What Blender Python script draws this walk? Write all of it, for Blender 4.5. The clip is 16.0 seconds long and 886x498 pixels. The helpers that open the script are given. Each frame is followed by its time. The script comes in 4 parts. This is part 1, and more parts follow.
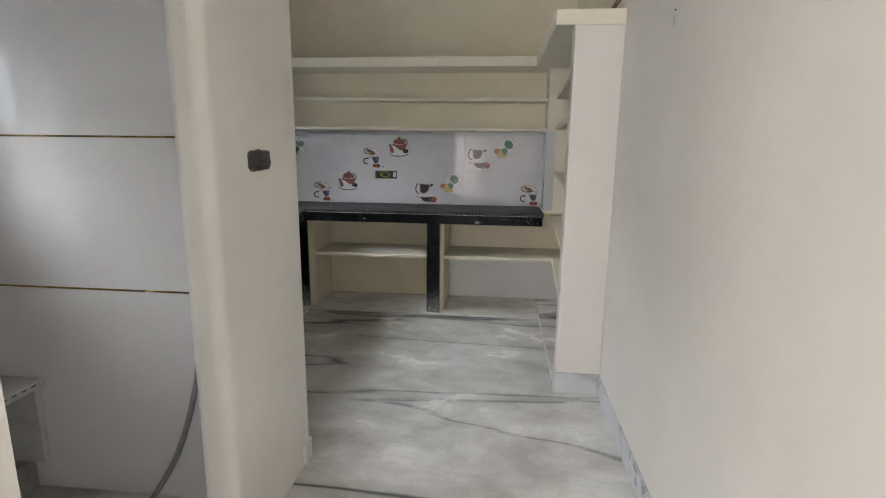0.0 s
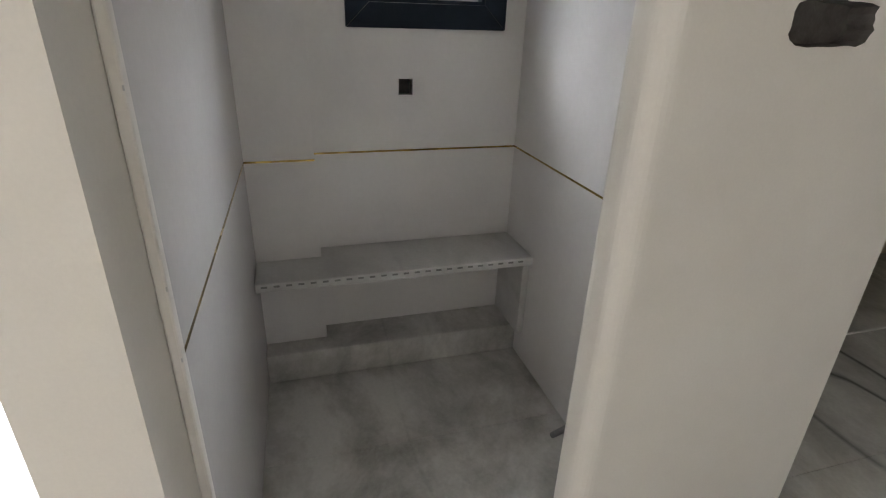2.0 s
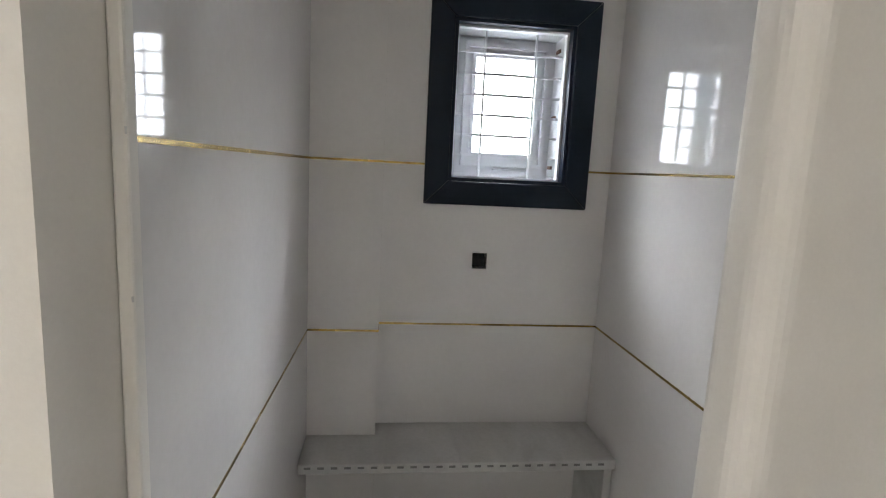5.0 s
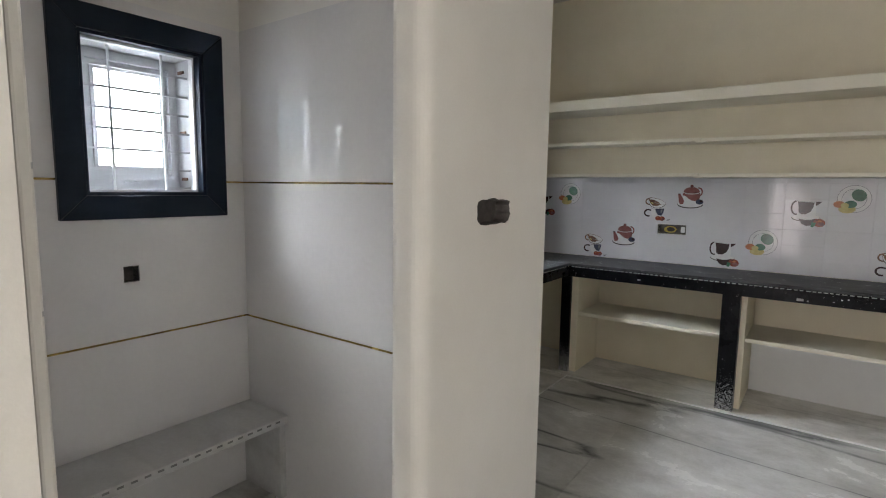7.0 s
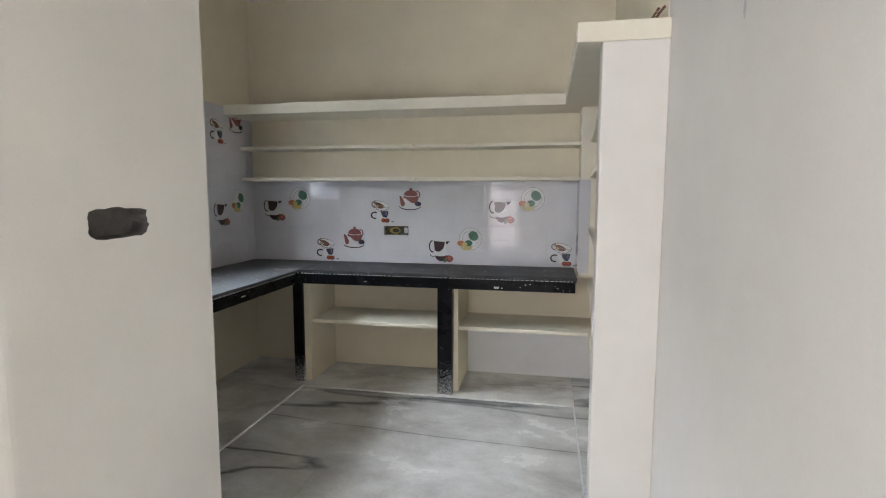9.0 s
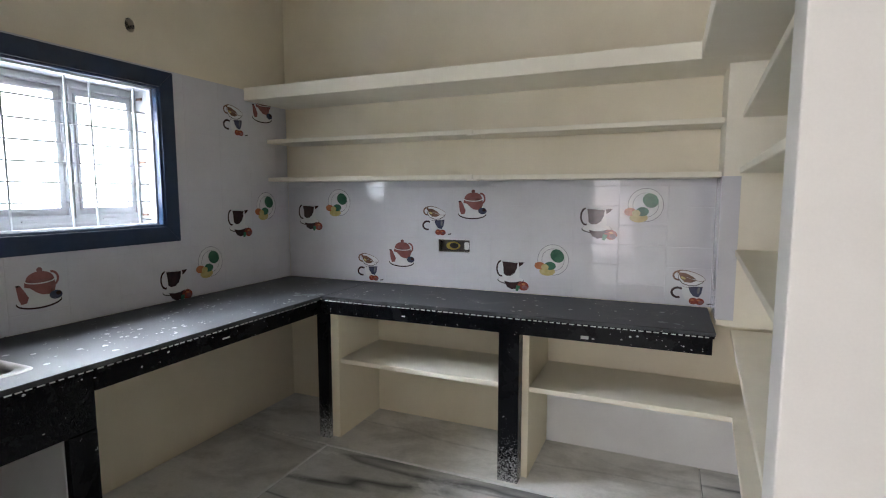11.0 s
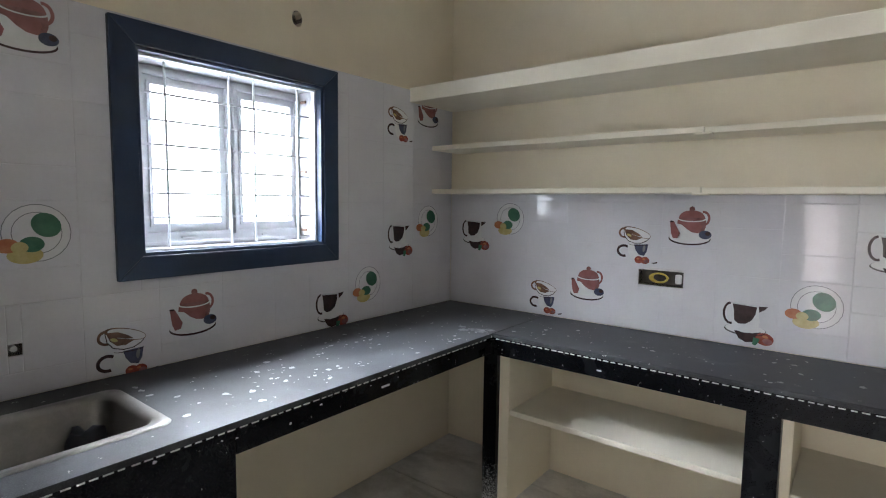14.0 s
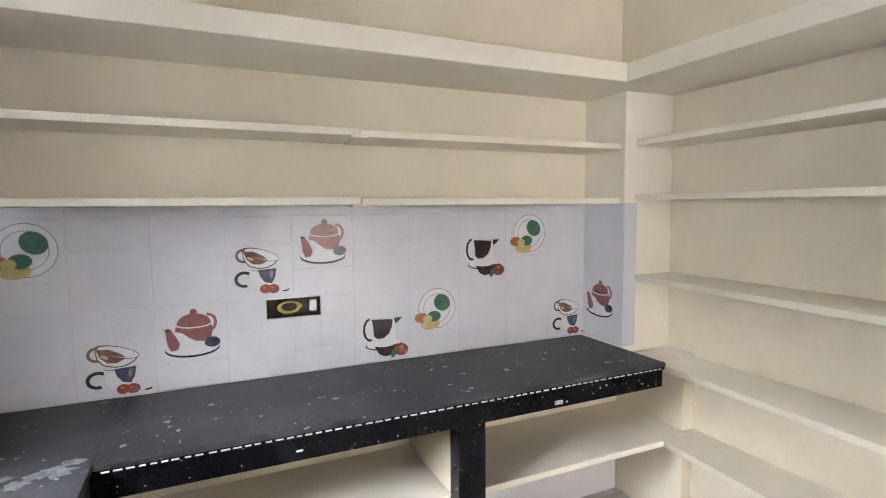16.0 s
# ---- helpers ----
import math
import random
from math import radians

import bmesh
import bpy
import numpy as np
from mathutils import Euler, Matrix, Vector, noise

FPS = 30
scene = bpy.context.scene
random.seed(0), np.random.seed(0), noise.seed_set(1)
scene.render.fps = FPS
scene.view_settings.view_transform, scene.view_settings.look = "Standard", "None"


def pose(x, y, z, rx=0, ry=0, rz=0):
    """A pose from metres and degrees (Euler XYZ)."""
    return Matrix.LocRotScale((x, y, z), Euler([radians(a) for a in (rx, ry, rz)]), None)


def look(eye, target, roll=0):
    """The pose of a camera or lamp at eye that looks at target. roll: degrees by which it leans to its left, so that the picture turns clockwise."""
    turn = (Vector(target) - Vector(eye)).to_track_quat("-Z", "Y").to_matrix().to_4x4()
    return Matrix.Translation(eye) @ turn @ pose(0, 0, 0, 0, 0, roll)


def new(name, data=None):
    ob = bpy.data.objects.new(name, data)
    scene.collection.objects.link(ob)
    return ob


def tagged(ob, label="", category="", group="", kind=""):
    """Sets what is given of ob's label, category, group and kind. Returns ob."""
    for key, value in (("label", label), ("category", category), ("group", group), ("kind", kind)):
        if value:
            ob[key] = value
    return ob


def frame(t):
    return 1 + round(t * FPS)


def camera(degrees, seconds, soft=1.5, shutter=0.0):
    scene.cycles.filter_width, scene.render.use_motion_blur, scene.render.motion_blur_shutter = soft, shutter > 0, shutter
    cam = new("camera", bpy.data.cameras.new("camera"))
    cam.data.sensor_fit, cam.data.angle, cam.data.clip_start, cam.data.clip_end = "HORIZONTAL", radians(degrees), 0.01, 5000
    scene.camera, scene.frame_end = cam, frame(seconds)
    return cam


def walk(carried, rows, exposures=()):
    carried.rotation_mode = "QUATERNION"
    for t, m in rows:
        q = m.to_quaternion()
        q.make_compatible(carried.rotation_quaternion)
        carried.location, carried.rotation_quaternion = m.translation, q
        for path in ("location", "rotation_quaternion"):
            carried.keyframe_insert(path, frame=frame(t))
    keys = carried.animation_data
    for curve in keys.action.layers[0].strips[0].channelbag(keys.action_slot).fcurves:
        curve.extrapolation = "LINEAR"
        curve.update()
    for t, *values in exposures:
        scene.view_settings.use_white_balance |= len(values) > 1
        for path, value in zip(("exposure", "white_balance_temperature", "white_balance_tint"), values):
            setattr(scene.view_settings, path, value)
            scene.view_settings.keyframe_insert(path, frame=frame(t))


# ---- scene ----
cam = camera(80.7, 16.0, soft=1.1)
PATH = [
    (0, (0.482, 0.541, 1.41), (0.277, 2.49, 1.01), 0.6),
    (0.5, (0.563, 0.756, 1.4), (-0.188, 2.538, 0.89), 0.8),
    (1, (0.567, 0.981, 1.386), (-0.663, 2.437, 0.78), 2.1),
    (1.5, (0.494, 1.267, 1.36), (-1.106, 2.219, 0.63), 2.1),
    (2, (0.376, 1.413, 1.342), (-1.362, 1.937, 0.517), 1.9),
    (2.5, (0.322, 1.552, 1.341), (-1.517, 1.795, 0.608), 1.0),
    (3, (0.293, 1.579, 1.414), (-1.638, 1.721, 0.927), 1.0),
    (5.5, (0.236, 1.429, 1.402), (-1.726, 1.681, 1.126), 2.4),
    (6, (0.362, 1.347, 1.426), (-1.554, 1.818, 1.113), 1.9),
    (6.5, (0.452, 1.244, 1.418), (-1.252, 2.256, 1.155), 2.1),
    (7, (0.416, 1.021, 1.407), (-0.764, 2.619, 1.175), 0.8),
    (7.5, (0.433, 0.861, 1.432), (-0.167, 2.755, 1.201), 1.0),
    (8, (0.561, 0.825, 1.431), (0.12, 2.763, 1.209), 0.5),
    (8.5, (0.65, 0.965, 1.413), (0.262, 2.915, 1.201), 0.1),
    (11, (0.641, 2.32, 1.433), (-0.145, 4.147, 1.222), 0.0),
    (11.5, (0.662, 2.432, 1.458), (-0.398, 4.113, 1.235), 0.6),
    (12, (0.668, 2.508, 1.459), (-0.672, 3.971, 1.202), 0.4),
    (12.5, (0.597, 2.566, 1.445), (-0.95, 3.8, 1.154), 0.2),
    (13, (0.467, 2.651, 1.444), (-1.143, 3.794, 1.125), 0.3),
    (13.5, (0.389, 2.709, 1.441), (-1.127, 3.988, 1.186), 1.2),
    (14, (0.163, 2.697, 1.46), (-1.072, 4.261, 1.283), 0.7),
    (14.5, (-0.052, 2.801, 1.444), (-0.98, 4.566, 1.287), 1.0),
    (15, (-0.279, 3.03, 1.485), (-0.759, 4.969, 1.389), 0.8),
    (15.5, (-0.617, 3.172, 1.472), (-0.436, 5.161, 1.361), -1.2),
    (16, (-0.836, 3.185, 1.502), (-0.008, 4.998, 1.339), -0.5),
]
EXPOSURE = [(0, 0.55, 6350, 12), (0.5, 0.95, 6350, 12), (1, 0.72, 6400, 12), (1.5, 0.45, 6400, 12), (3, 0.42, 6400, 12), (5.4, 0.6, 6350, 12), (6, 0.4, 6350, 12), (6.5, 0.45, 6350, 12), (7, 0.58, 6300, 12), (8.5, 0.95, 6150, 12), (11, 0.98, 6100, 13), (11.5, 1.12, 6080, 13), (12.5, 1.16, 6100, 13), (13.5, 1.1, 6100, 13), (14.5, 1.12, 6100, 13), (15.1, 1.3, 6250, 14), (15.6, 1.52, 6350, 15), (16, 1.6, 6350, 16)]
walk(cam, [(t, look(eye, target, roll)) for t, eye, target, roll in PATH], EXPOSURE)

# ---------------------------------------------------------------- world, sun, lamps
world = bpy.data.worlds.new("world")
scene.world = world
world.use_nodes = True
_nt = world.node_tree
_sky = _nt.nodes.new("ShaderNodeTexSky")
_sky.sky_type = "NISHITA"
_sky.sun_disc = False
_sky.sun_elevation = radians(48)
_sky.sun_rotation = radians(60)
_nt.links.new(_sky.outputs[0], _nt.nodes["Background"].inputs[0])
_nt.nodes["Background"].inputs[1].default_value = 0.15


def lamp(name, kind, m, energy, color=(1, 1, 1), size=0.1, size_y=None, angle=None):
    d = bpy.data.lights.new(name, kind)
    d.energy, d.color = energy, color
    if kind == "AREA":
        d.shape, d.size = "RECTANGLE", size
        d.size_y = size_y or size
    elif kind == "POINT":
        d.shadow_soft_size = size
    elif kind == "SUN":
        d.angle = radians(angle)
    ob = new(name, d)
    ob.matrix_world = m
    return ob


SUN_AT = (5.0, -4.0, 9.0)
lamp("sun", "SUN", look(SUN_AT, (0, 0, 0)), 1.1, (1, 0.96, 0.9), angle=0.6)
lamp("kitchen_window_daylight", "AREA", look((-2.75, 3.852, 2.5), (-1.7, 3.852, 1.6)), 460, (0.92, 0.965, 1), 3.0, 0.9)
lamp("alcove_window_daylight", "AREA", look((-2.5, 1.91, 2.55), (-1.5, 1.91, 1.6)), 250, (0.93, 0.97, 1), 1.6, 0.9)
lamp("side_opening_daylight", "AREA", look((-0.5, -1.1, 1.75), (1, -0.6, 0.4)), 13, (1, 0.98, 0.95), 2.6, 0.9)
lamp("passage_end_sky", "AREA", look((-0.95, -3.15, 2.05), (0.25, 3.2, 0.7)), 44, (1, 0.98, 0.95), 1.9, 0.7)
lamp("passage_end_daylight", "AREA", look((-1.08, -3.24, 0.8), (-0.9, 3.2, 0.8)), 27, (1, 0.89, 0.85), 2.1, 1.35)

# ---------------------------------------------------------------- plan, metres
BACK = 5.222            # kitchen back wall, tile face
LEFT = -1.77            # kitchen window wall, tile face
RIGHT = 1.09            # right-hand wall
WASH_X = -1.55          # wash alcove window wall, tile face
WASH_Y0, WASH_Y1 = 1.253, 2.28   # alcove side walls, tile faces
PART_Y = 2.605          # kitchen side of the partition
PIL_X = -0.338          # end face of the pillar
PIL_Y = 1.960           # front of the pillar
PIER_Y = 3.40           # near end of the shelf niche
NICHE_X = 0.842         # front of the shelf niche
NICHE_END = 4.815       # far end of the niche below the counter
HALL_X = -0.25          # left wall of the hall
HALL_Y = -3.2           # wall behind
CEIL = 2.95
CT = 0.862              # counter top


# ---------------------------------------------------------------- helpers
def bm_box(x0, x1, y0, y1, z0, z1, bm=None, bevel=0.0):
    own = bmesh.new()
    vs = [own.verts.new((x, y, z)) for z in (z0, z1) for y in (y0, y1) for x in (x0, x1)]
    for f in ((0, 2, 3, 1), (4, 5, 7, 6), (0, 1, 5, 4), (2, 6, 7, 3), (0, 4, 6, 2), (1, 3, 7, 5)):
        own.faces.new([vs[i] for i in f])
    if bevel > 0:
        bmesh.ops.bevel(own, geom=own.edges[:], offset=bevel, segments=2, affect="EDGES", profile=0.5)
    if bm is None:
        return own
    me = bpy.data.meshes.new("tmp")
    own.to_mesh(me)
    own.free()
    bm.from_mesh(me)
    bpy.data.meshes.remove(me)
    return bm


def mesh_object(name, bm, material, smooth=False):
    me = bpy.data.meshes.new(name)
    bmesh.ops.recalc_face_normals(bm, faces=bm.faces[:])
    bm.to_mesh(me)
    bm.free()
    if material:
        me.materials.append(material)
    if smooth:
        me.polygons.foreach_set("use_smooth", [True] * len(me.polygons))
    return new(name, me)


def part(name, bm, material, parent, label="", smooth=False):
    ob = mesh_object(name, bm, material, smooth)
    ob.parent = parent
    if label:
        ob["label"] = label
    return ob


def structure(name, bm, material, label, category, smooth=False):
    return tagged(mesh_object(name, bm, material, smooth), label, category, kind="structure")


def thing(name, label, category, group=""):
    return tagged(new(name), label, category, group)


def wall_bm(axis, lo, hi, u0, u1, z0, z1, holes=()):
    """A slab lo..hi thick along axis and u0..u1, z0..z1 wide along the other two, with rectangular holes (ua, ub, za, zb)."""
    us = sorted({u0, u1, *[h[i] for h in holes for i in (0, 1)]})
    zs = sorted({z0, z1, *[h[i] for h in holes for i in (2, 3)]})
    bm = bmesh.new()
    cells = {}
    solid = lambda i, j: (0 <= i < len(us) - 1 and 0 <= j < len(zs) - 1 and not any(
        h[0] <= us[i] and us[i + 1] <= h[1] and h[2] <= zs[j] and zs[j + 1] <= h[3] for h in holes))
    p = {"x": lambda d, u, z: (d, u, z), "y": lambda d, u, z: (u, d, z), "z": lambda d, u, z: (u, z, d)}[axis]

    def v(*c):
        key = tuple(round(a, 5) for a in c)
        if key not in cells:
            cells[key] = bm.verts.new(c)
        return cells[key]

    for i in range(len(us) - 1):
        for j in range(len(zs) - 1):
            if not solid(i, j):
                continue
            a, b, c, d = us[i], us[i + 1], zs[j], zs[j + 1]
            for w in (lo, hi):
                bm.faces.new([v(*p(w, a, c)), v(*p(w, b, c)), v(*p(w, b, d)), v(*p(w, a, d))])
            for di, dj, e in ((-1, 0, ((a, c), (a, d))), (1, 0, ((b, c), (b, d))), (0, -1, ((a, c), (b, c))), (0, 1, ((a, d), (b, d)))):
                if not solid(i + di, j + dj):
                    (ua, za), (ub, zb) = e
                    bm.faces.new([v(*p(lo, ua, za)), v(*p(lo, ub, zb)), v(*p(hi, ub, zb)), v(*p(hi, ua, za))])
    return bm


# ---------------------------------------------------------------- materials
def nodes_of(name):
    m = bpy.data.materials.new(name)
    m.use_nodes = True
    nt = m.node_tree
    return m, nt, nt.nodes["Principled BSDF"]


def add(nt, kind, **values):
    n = nt.nodes.new(kind)
    for k, val in values.items():
        n.inputs[k].default_value = val
    return n


def surface(name, a, b, rough=0.6, scale=6.0, fine=120.0, bump=0.1, metal=0.0, spec=0.5, stretch=(1, 1, 1), rough_var=0.1, c=None, coat=0.0, dirt=None, dirt_amount=0.0, dirt_scale=3.0, grain=0.08):
    """Colour a to b over broad noise, a fine grain, bump, and optional dirt in patches."""
    m, nt, p = nodes_of(name)
    L = nt.links.new
    geo = nt.nodes.new("ShaderNodeNewGeometry")
    mp = add(nt, "ShaderNodeMapping", Scale=stretch)
    L(geo.outputs["Position"], mp.inputs[0])
    n1 = add(nt, "ShaderNodeTexNoise", Scale=scale, Detail=5.0, Roughness=0.6)
    n2 = add(nt, "ShaderNodeTexNoise", Scale=fine, Detail=3.0, Roughness=0.6)
    L(mp.outputs[0], n1.inputs["Vector"])
    L(mp.outputs[0], n2.inputs["Vector"])
    ramp = nt.nodes.new("ShaderNodeValToRGB")
    ramp.color_ramp.elements[0].position, ramp.color_ramp.elements[1].position = 0.35, 0.68
    ramp.color_ramp.elements[0].color, ramp.color_ramp.elements[1].color = (*a, 1), (*b, 1)
    L(n1.outputs["Fac"], ramp.inputs[0])
    col = ramp.outputs[0]
    mix = nt.nodes.new("ShaderNodeMix")
    mix.data_type, mix.blend_type = "RGBA", "MULTIPLY"
    mix.inputs[0].default_value = grain
    L(col, mix.inputs[6])
    L(n2.outputs["Fac"], mix.inputs[7])
    col = mix.outputs[2]
    if dirt:
        n3 = add(nt, "ShaderNodeTexNoise", Scale=dirt_scale, Detail=9.0, Roughness=0.72)
        L(mp.outputs[0], n3.inputs["Vector"])
        r3 = nt.nodes.new("ShaderNodeValToRGB")
        r3.color_ramp.elements[0].position, r3.color_ramp.elements[1].position = 0.62 - 0.3 * dirt_amount, 0.78 - 0.2 * dirt_amount
        L(n3.outputs["Fac"], r3.inputs[0])
        mx = nt.nodes.new("ShaderNodeMix")
        mx.data_type = "RGBA"
        L(r3.outputs[0], mx.inputs[0])
        L(col, mx.inputs[6])
        mx.inputs[7].default_value = (*dirt, 1)
        col = mx.outputs[2]
    L(col, p.inputs["Base Color"])
    mr = add(nt, "ShaderNodeMapRange")
    mr.inputs[3].default_value, mr.inputs[4].default_value = max(0.02, rough - rough_var), min(1, rough + rough_var)
    L(n1.outputs["Fac"], mr.inputs[0])
    L(mr.outputs[0], p.inputs["Roughness"])
    bp = add(nt, "ShaderNodeBump", Strength=bump, Distance=0.004)
    L(n2.outputs["Fac"], bp.inputs["Height"])
    L(bp.outputs[0], p.inputs["Normal"])
    p.inputs["Metallic"].default_value = metal
    p.inputs["Specular IOR Level"].default_value = spec
    p.inputs["Coat Weight"].default_value = coat
    p.inputs["Coat Roughness"].default_value = 0.1
    return m


PLASTER = surface("white plaster", (0.73, 0.705, 0.66), (0.785, 0.76, 0.715), 0.55, 2.2, 160, 0.06, spec=0.35)
CREAM = surface("cream distemper", (0.79, 0.715, 0.555), (0.85, 0.775, 0.615), 0.6, 2.5, 150, 0.07, spec=0.3)
SHELF = surface("shelf paint", (0.82, 0.77, 0.64), (0.87, 0.82, 0.695), 0.5, 5, 150, 0.15, spec=0.35)
TILE = surface("white glazed tile", (0.625, 0.62, 0.65), (0.69, 0.685, 0.71), 0.05, 3, 90, 0.012, rough_var=0.02)
WASH_TILE = surface("marble-look wall tile", (0.71, 0.695, 0.69), (0.78, 0.765, 0.755), 0.045, 1.8, 60, 0.006, rough_var=0.015)
GROUT = surface("grout", (0.62, 0.615, 0.62), (0.70, 0.69, 0.695), 0.6, 20, 200, 0.2)
BLUE = surface("dark blue enamel lifted by window glare", (0.006, 0.012, 0.024), (0.011, 0.020, 0.036), 0.35, 8, 120, 0.15, spec=0.2)
# dark frame enamel made bluer: the kitchen window's glare is in the colour
GLARE_BLUE = surface("blue enamel lifted by window glare", (0.010, 0.026, 0.062), (0.017, 0.038, 0.085), 0.32, 8, 120, 0.15)
WHITE_PAINT = surface("white enamel", (0.72, 0.73, 0.75), (0.8, 0.81, 0.82), 0.4, 6, 100, 0.1)
BAR_PAINT = surface("grey primed steel", (0.44, 0.45, 0.47), (0.54, 0.55, 0.57), 0.5, 10, 120, 0.1)
# white enamel darkened in its colour, so window light doesn't burn it out
SASH_PAINT = surface("dimmed white enamel", (0.42, 0.43, 0.45), (0.52, 0.53, 0.55), 0.45, 5, 100, 0.1)
GOLD = surface("gold trim", (0.22, 0.15, 0.05), (0.62, 0.45, 0.14), 0.25, 12, 80, 0.05, metal=1.0)
STEEL = surface("brushed steel", (0.5, 0.5, 0.49), (0.62, 0.62, 0.61), 0.35, 8, 200, 0.05, metal=0.9)
CEMENT = surface("raw cement", (0.06, 0.055, 0.052), (0.17, 0.155, 0.145), 0.9, 14, 90, 0.6)

# ---------------------------------------------------------------- more materials
def marble(name, base_a, base_b, vein, angle=12, rough=0.2, random_shift=False, veins=1.0):
    """Polished marble: cloudy ground, long grey veins that run one way, thin dark threads."""
    m, nt, p = nodes_of(name)
    L = nt.links.new
    geo = nt.nodes.new("ShaderNodeNewGeometry")
    info = nt.nodes.new("ShaderNodeObjectInfo")
    comb = nt.nodes.new("ShaderNodeCombineXYZ")
    sc = nt.nodes.new("ShaderNodeMath")
    sc.operation = "MULTIPLY"
    sc.inputs[1].default_value = 3.0
    L(info.outputs["Random"], sc.inputs[0])
    L(sc.outputs[0], comb.inputs[2])
    if not random_shift:
        sc.inputs[1].default_value = 0.0
    addv = nt.nodes.new("ShaderNodeVectorMath")
    addv.operation = "ADD"
    L(geo.outputs["Position"], addv.inputs[0])
    L(comb.outputs[0], addv.inputs[1])
    wide = add(nt, "ShaderNodeMapping", Rotation=(0, 0, radians(angle)), Scale=(0.85, 1.2, 1.0))
    L(addv.outputs[0], wide.inputs[0])
    cloud = add(nt, "ShaderNodeTexNoise", Scale=2.6, Detail=9.0, Roughness=0.66, Distortion=0.25)
    L(wide.outputs[0], cloud.inputs["Vector"])
    families = []
    for turn, stretch, shift in ((angle + 18, (0.26, 1.5, 1.0), 0.0), (angle - 14, (0.22, 1.25, 1.0), 5.3)):
        rot = add(nt, "ShaderNodeMapping", Location=(shift, shift, 0), Rotation=(0, 0, radians(turn)), Scale=stretch)
        L(addv.outputs[0], rot.inputs[0])
        vn = add(nt, "ShaderNodeTexNoise", Scale=0.62, Detail=5.0, Roughness=0.4, Distortion=0.1)
        L(rot.outputs[0], vn.inputs["Vector"])
        families.append(vn.outputs["Fac"])
    fine = add(nt, "ShaderNodeTexNoise", Scale=70.0, Detail=4.0, Roughness=0.6)
    L(geo.outputs["Position"], fine.inputs["Vector"])
    ramp = nt.nodes.new("ShaderNodeValToRGB")
    ramp.color_ramp.elements[0].position, ramp.color_ramp.elements[1].position = 0.35, 0.58
    ramp.color_ramp.elements[0].color, ramp.color_ramp.elements[1].color = (*base_a, 1), (*base_b, 1)
    L(cloud.outputs["Fac"], ramp.inputs[0])

    def ridge(source, centre, width):
        d = nt.nodes.new("ShaderNodeMath")
        d.operation = "SUBTRACT"
        d.inputs[1].default_value = centre
        L(source, d.inputs[0])
        a = nt.nodes.new("ShaderNodeMath")
        a.operation = "ABSOLUTE"
        L(d.outputs[0], a.inputs[0])
        r = add(nt, "ShaderNodeMapRange")
        r.inputs[1].default_value, r.inputs[2].default_value, r.inputs[3].default_value, r.inputs[4].default_value = 0.0, width, 1.0, 0.0
        L(a.outputs[0], r.inputs[0])
        return r.outputs[0]

    gate = add(nt, "ShaderNodeMapRange")
    gate.inputs[1].default_value, gate.inputs[2].default_value = 0.50, 0.66
    L(cloud.outputs["Fac"], gate.inputs[0])
    inv = nt.nodes.new("ShaderNodeMath")
    inv.operation = "SUBTRACT"
    inv.inputs[0].default_value = 1.0
    L(gate.outputs[0], inv.inputs[1])
    col = ramp.outputs[0]
    for family, centre, width, amount, gated in ((0, 0.5, 0.04, 0.12, False), (0, 0.5, 0.0085, 0.85, True), (1, 0.46, 0.03, 0.09, False), (1, 0.46, 0.005, 0.6, True), (1, 0.64, 0.02, 0.18, True)):
        f = ridge(families[family], centre, width)
        g = nt.nodes.new("ShaderNodeMath")
        g.operation = "MULTIPLY"
        L(f, g.inputs[0])
        if gated:
            L(inv.outputs[0], g.inputs[1])
        else:
            g.inputs[1].default_value = 1.0
        h = nt.nodes.new("ShaderNodeMath")
        h.operation = "MULTIPLY"
        L(g.outputs[0], h.inputs[0])
        h.inputs[1].default_value = amount * veins
        mx = nt.nodes.new("ShaderNodeMix")
        mx.data_type = "RGBA"
        L(h.outputs[0], mx.inputs[0])
        L(col, mx.inputs[6])
        mx.inputs[7].default_value = (*vein, 1)
        col = mx.outputs[2]
    mul = nt.nodes.new("ShaderNodeMix")
    mul.data_type, mul.blend_type = "RGBA", "MULTIPLY"
    mul.inputs[0].default_value = 0.22
    L(col, mul.inputs[6])
    L(fine.outputs["Fac"], mul.inputs[7])
    L(mul.outputs[2], p.inputs["Base Color"])
    mr = add(nt, "ShaderNodeMapRange")
    mr.inputs[3].default_value, mr.inputs[4].default_value = rough - 0.06, rough + 0.16
    L(cloud.outputs["Fac"], mr.inputs[0])
    L(mr.outputs[0], p.inputs["Roughness"])
    bp = add(nt, "ShaderNodeBump", Strength=0.04, Distance=0.003)
    L(fine.outputs["Fac"], bp.inputs["Height"])
    L(bp.outputs[0], p.inputs["Normal"])
    return m


